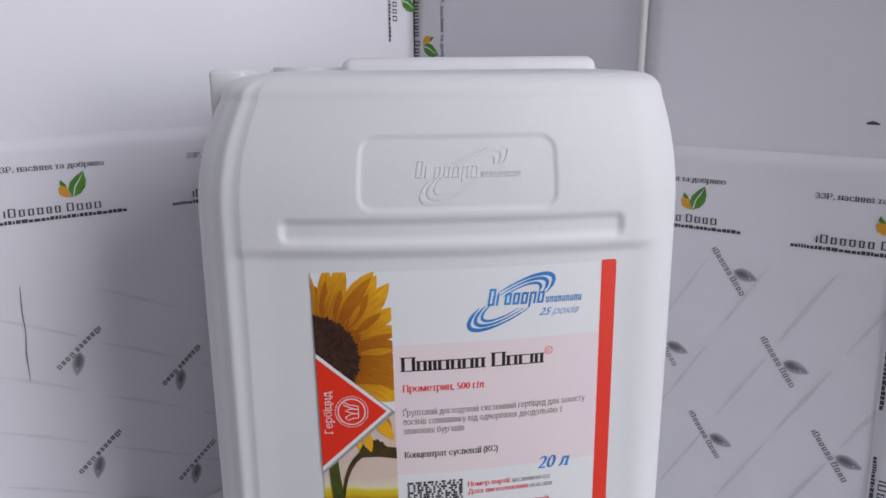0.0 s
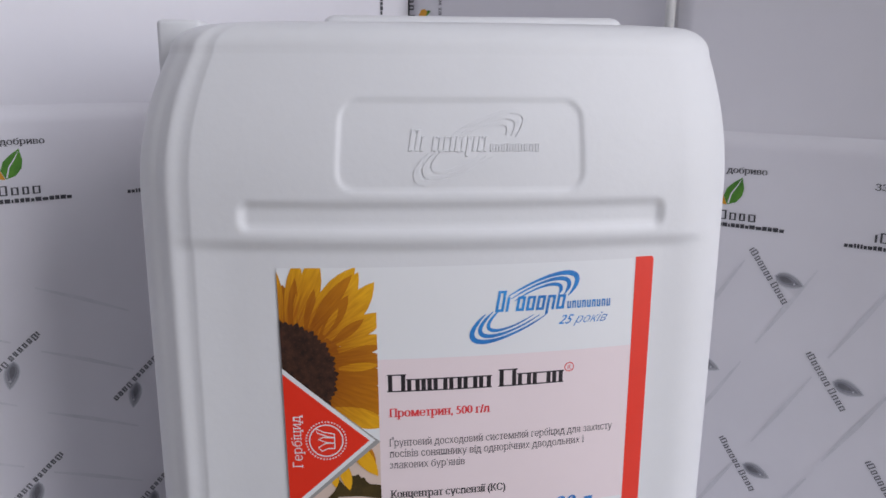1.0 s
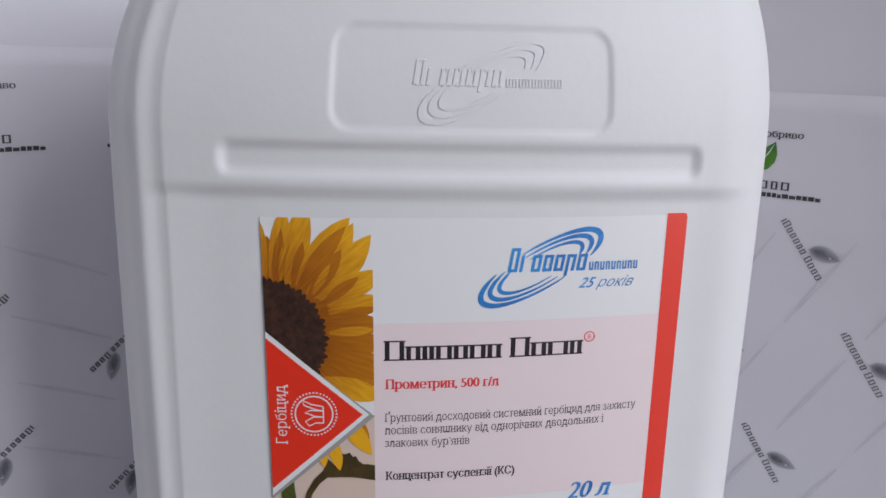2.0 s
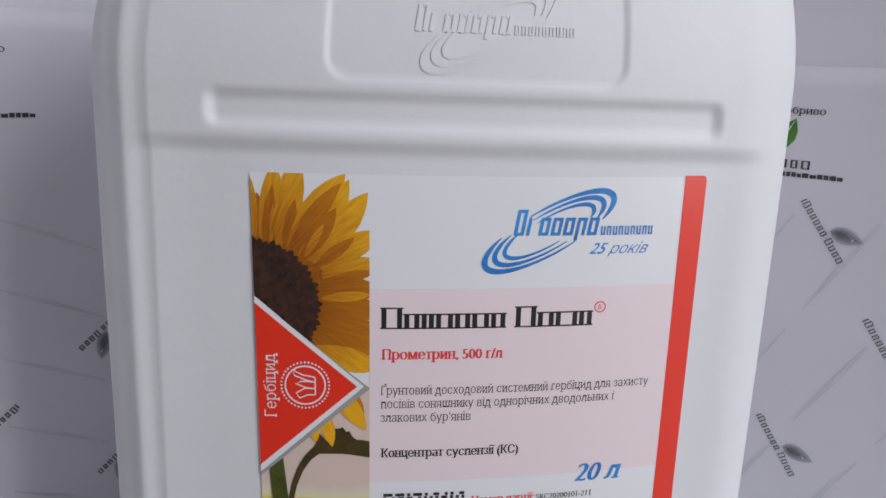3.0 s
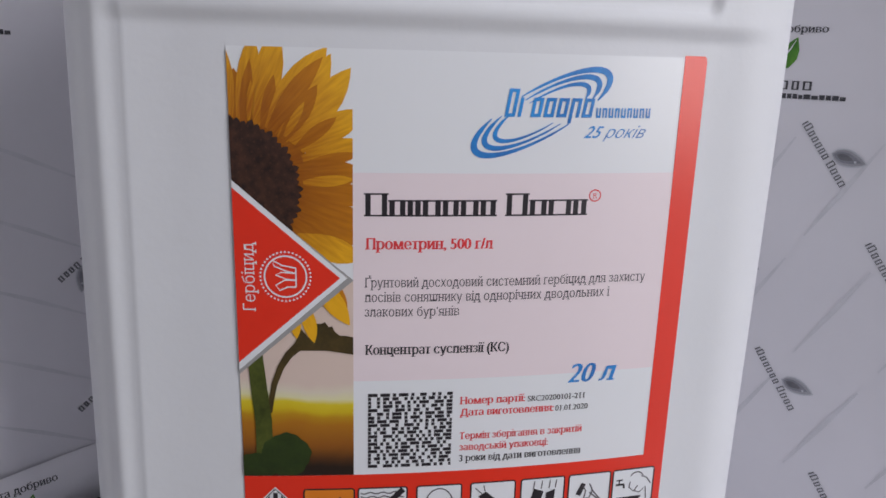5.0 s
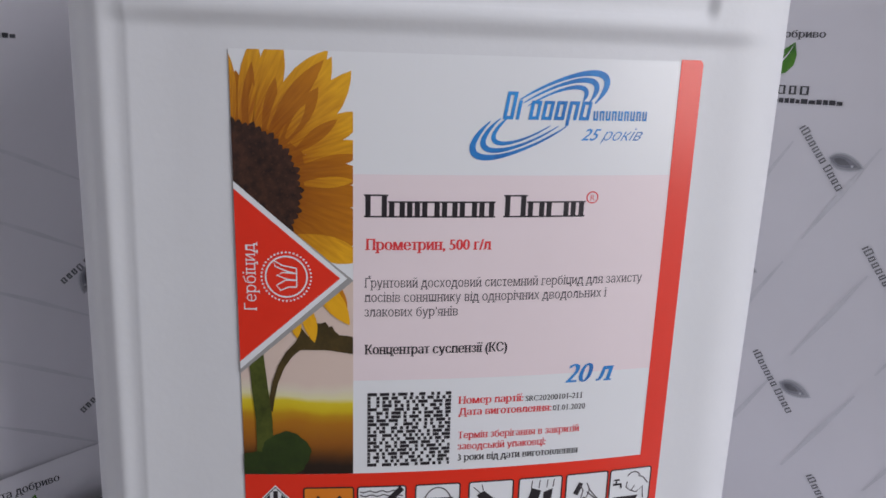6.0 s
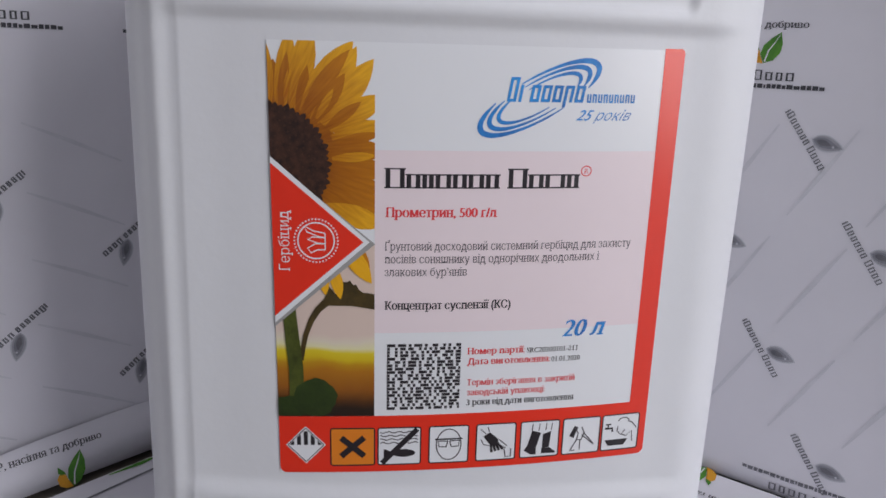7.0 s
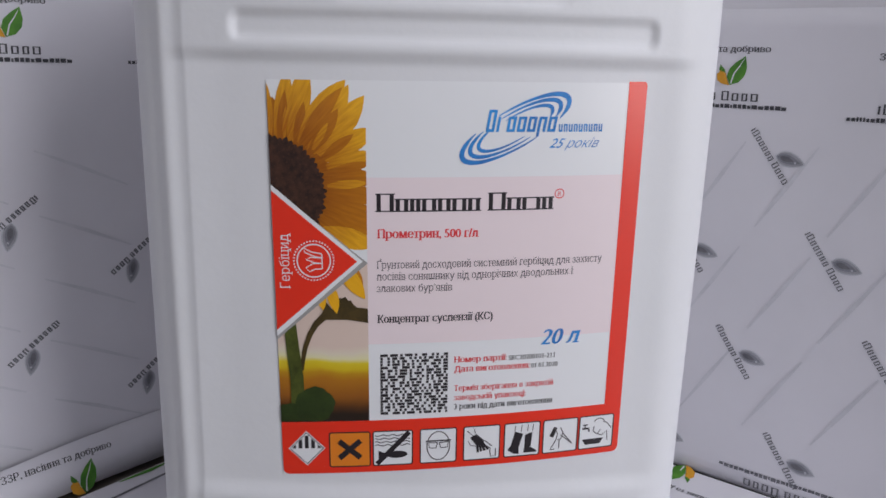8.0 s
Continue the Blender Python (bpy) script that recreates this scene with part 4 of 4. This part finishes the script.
ink("volume_text", letters("20 л", 0.0487, 0.1627, 0.0198, 0.0082, shear=0.3, fat=0.030), BLUE, 3, "large blue slanting figures")
# a square field of short black bars, in rows
rnd, bars = random.Random(11), []
for row in range(20):
    x, z = -0.0280, 0.1312 + 0.00153 * row
    while x < 0.0036:
        wide = min(rnd.choice((0.0012, 0.0012, 0.0024, 0.0036)), 0.0042 - x)
        bars.append([(x, z), (x + wide, z), (x + wide, z + 0.0013), (x, z + 0.0013)])
        x += wide + rnd.choice((0.0011, 0.0011, 0.0022))
tagged(ink("bar_field", bars, BLACK, 2, "square field of short black printed bars"), kind="stuff")

# the row of warning signs in the red band
DX, DZ = -0.0642, 0.1150
ink("warning_diamond", [[(DX, DZ - 0.0089), (DX + 0.0090, DZ), (DX, DZ + 0.0089), (DX - 0.0090, DZ)]], LABEL, 3, "white diamond with black stripes")
around = [(DX, DZ - 0.0080), (DX + 0.0081, DZ), (DX, DZ + 0.0080), (DX - 0.0081, DZ)]
ink("diamond_edge", [q for a, b in zip(around, around[1:] + around[:1]) for q in strip([a, b], 0.0004)], BLACK, 4)
ink("diamond_stripes", [[(DX + 0.0031 * i - 0.0009, DZ), (DX + 0.0031 * i + 0.0009, DZ), (DX + 0.0031 * i + 0.0009, DZ + 0.0074 - abs(0.0031 * i + 0.0009)), (DX + 0.0031 * i - 0.0009, DZ + 0.0074 - abs(0.0031 * i - 0.0009))] for i in range(-2, 3)], BLACK, 4, "black stripes")
SIGNS = ((-0.0530, -0.0333), (-0.0317, -0.0126), (-0.0087, 0.0090), (0.0127, 0.0306), (0.0330, 0.0508), (0.0527, 0.0702), (0.0714, 0.0890))
S0, S1 = 0.1051, 0.1227


def sign_field(x0, x1, mat, text):
    r = 0.0010
    poly = []
    for cx, cz, a0 in ((x1 - r, S1 - r, 0), (x0 + r, S1 - r, 90), (x0 + r, S0 + r, 180), (x1 - r, S0 + r, 270)):
        poly += [(cx + r * math.cos(radians(a0 + 30 * i)), cz + r * math.sin(radians(a0 + 30 * i))) for i in range(4)]
    field = ink("warning_sign", [poly], mat, 3, text)
    ink("sign_edge", strip(poly + [poly[0]], 0.0006), BLACK, 4, "", field)
    return field


names = ("orange square sign with a black cross", "white square sign with a struck-out fish", "white square sign with goggles", "white square sign with a black glove", "white square sign with two black boots", "white square sign with thin black strokes", "white square sign with a black basin")
fields = [sign_field(a, b, ORANGE if i == 0 else LABEL, names[i]) for i, (a, b) in enumerate(SIGNS)]
mid = [(a + b) / 2 for a, b in SIGNS]
ZC = (S0 + S1) / 2
ink("cross", strip([(mid[0] - 0.0052, ZC - 0.0044), (mid[0] + 0.0052, ZC + 0.0044)], 0.0028) + strip([(mid[0] - 0.0052, ZC + 0.0044), (mid[0] + 0.0052, ZC - 0.0044)], 0.0028), BLACK, 5, "black cross", fields[0])
waves = [q for k in range(4) for q in strip([(mid[1] - 0.0086 + 0.0013 * i, ZC + 0.0016 + 0.0017 * k + 0.0004 * math.sin(i * 1.7 + k)) for i in range(14)], 0.0005)]
ink("water_lines", waves, GREY_TEXT, 5, "", fields[1])
ink("fish", disc(mid[1] + 0.0020, ZC - 0.0034, 0.0052, 20, 0.36) + [[(mid[1] - 0.0070, ZC - 0.0056), (mid[1] - 0.0018, ZC - 0.0034), (mid[1] - 0.0070, ZC - 0.0012)]], BLACK, 5, "black fish", fields[1])
ink("strike", strip([(mid[1] - 0.0078, ZC - 0.0080), (mid[1] + 0.0080, ZC + 0.0080)], 0.0024), BLACK, 6, "black slanting bar", fields[1])
oval = lambda x, z, rx, rz, a0, a1, n=20: [(x + rx * math.cos(radians(a0 + (a1 - a0) * i / n)), z + rz * math.sin(radians(a0 + (a1 - a0) * i / n))) for i in range(n + 1)]
x = mid[2]
ink("goggles", [q for k in (-1, 1) for q in strip([(x + k * 0.0004, ZC + 0.0016), (x + k * 0.0048, ZC + 0.0018), (x + k * 0.0044, ZC - 0.0010), (x + k * 0.0012, ZC - 0.0012), (x + k * 0.0004, ZC + 0.0016)], 0.0005)] + strip([(x - 0.0062, ZC + 0.0026), (x + 0.0062, ZC + 0.0026)], 0.0007), BLACK, 5, "goggles in thin strokes", fields[2])
ink("goggle_frame", strip(oval(x, ZC, 0.0056, 0.0074, 0, 360, 28), 0.0005), GREY_TEXT, 5, "thin oval outline", fields[2])
x = mid[3]
ink("glove", [[(x - 0.0058, ZC + 0.0030), (x - 0.0028, ZC + 0.0048), (x + 0.0010, ZC + 0.0014), (x + 0.0012, ZC - 0.0014), (x - 0.0026, ZC - 0.0014)]] + [q for i in range(4) for q in strip([(x - 0.0022 + 0.0010 * i, ZC - 0.0006), (x - 0.0018 + 0.0017 * i, ZC - 0.0050 + 0.0004 * i)], 0.0011)], BLACK, 5, "black glove", fields[3])
ink("beaker", strip([(x - 0.0072, ZC + 0.0066), (x - 0.0044, ZC + 0.0040)], 0.0004) + strip([(x - 0.0038, ZC + 0.0076), (x - 0.0032, ZC + 0.0050)], 0.0004) + strip([(x - 0.0068, ZC + 0.0014), (x - 0.0056, ZC - 0.0010), (x - 0.0024, ZC - 0.0018)], 0.0004) + strip([(x + 0.0014, ZC + 0.0012), (x + 0.0052, ZC - 0.0022)], 0.0005) + strip([(x + 0.0020, ZC - 0.0016), (x + 0.0046, ZC - 0.0034)], 0.0005) + strip([(x + 0.0040, ZC - 0.0038), (x + 0.0046, ZC - 0.0076), (x + 0.0070, ZC - 0.0074), (x + 0.0070, ZC - 0.0036)], 0.0006), GREY_TEXT, 5, "", fields[3])
x = mid[4]
for dx, shaft, sole in ((-0.0030, ((-0.0006, 0.0044), (0.0034, 0.0030), (0.0014, -0.0044), (-0.0026, -0.0030)), ((-0.0042, -0.0052), (-0.0026, -0.0030), (0.0014, -0.0040), (0.0016, -0.0076), (-0.0010, -0.0074))), (0.0032, ((-0.0018, 0.0022), (0.0020, 0.0036), (0.0014, -0.0040), (-0.0018, -0.0050)), ((-0.0022, -0.0072), (-0.0020, -0.0046), (0.0014, -0.0044), (0.0044, -0.0066), (0.0042, -0.0074)))):
    ink("boot", [[(x + dx + a, ZC + b) for a, b in p] for p in (shaft, sole)], BLACK, 5, "black boot", fields[4])
ink("leg_strokes", [q for a in (-0.0034, -0.0002, 0.0030, 0.0056) for q in strip([(x + a, ZC + 0.0076), (x + a - 0.0004, ZC + 0.0042)], 0.0004)], GREY_TEXT, 5, "", fields[4])
x = mid[5]
figure = ((-0.0030, 0.0040), (-0.0014, 0.0012), (-0.0022, -0.0022), (-0.0046, -0.0066)), ((-0.0004, -0.0020), (-0.0004, -0.0068)), ((0.0000, 0.0044), (0.0014, 0.0014), (0.0002, -0.0020), (-0.0016, -0.0020)), ((0.0010, 0.0016), (0.0060, -0.0044)), ((0.0002, 0.0004), (0.0062, -0.0048)), ((-0.0050, -0.0072), (-0.0026, -0.0070))
ink("strokes", [q for line in figure for q in strip([(x + a, ZC + b) for a, b in line], 0.0005)], GREY_TEXT, 5, "", fields[5])
ink("tank", [[(x - 0.0056, ZC + 0.0002), (x - 0.0036, ZC - 0.0008), (x - 0.0016, ZC + 0.0044), (x - 0.0034, ZC + 0.0050)]], BLACK, 5, "", fields[5])
x = mid[6]
ink("basin", [[(x - 0.0072, ZC - 0.0036), (x + 0.0040, ZC - 0.0036), (x + 0.0022, ZC - 0.0066), (x - 0.0054, ZC - 0.0066)]], BLACK, 5, "black basin", fields[6])
ink("tap", strip([(x - 0.0074, ZC + 0.0022), (x - 0.0040, ZC + 0.0022), (x - 0.0038, ZC + 0.0004)], 0.0010) + strip([(x - 0.0060, ZC + 0.0020), (x - 0.0060, ZC + 0.0042)], 0.0006) + strip([(x - 0.0072, ZC + 0.0042), (x - 0.0046, ZC + 0.0042)], 0.0006), BLACK, 5, "", fields[6])
figure = [oval(x + 0.0014, ZC + 0.0046, 0.0028, 0.0026, 20, 160, 8), [(x + 0.0034, ZC + 0.0052), (x + 0.0056, ZC + 0.0044), (x + 0.0078, ZC + 0.0014)], [(x - 0.0012, ZC + 0.0030), (x - 0.0016, ZC + 0.0006), (x + 0.0006, ZC - 0.0014), (x + 0.0022, ZC + 0.0010)], [(x + 0.0004, ZC - 0.0010), (x + 0.0030, ZC - 0.0022), (x + 0.0056, ZC + 0.0002), (x + 0.0062, ZC - 0.0052)]]
ink("strokes", [q for line in figure for q in strip(line, 0.0005)], GREY_TEXT, 5, "", fields[6])
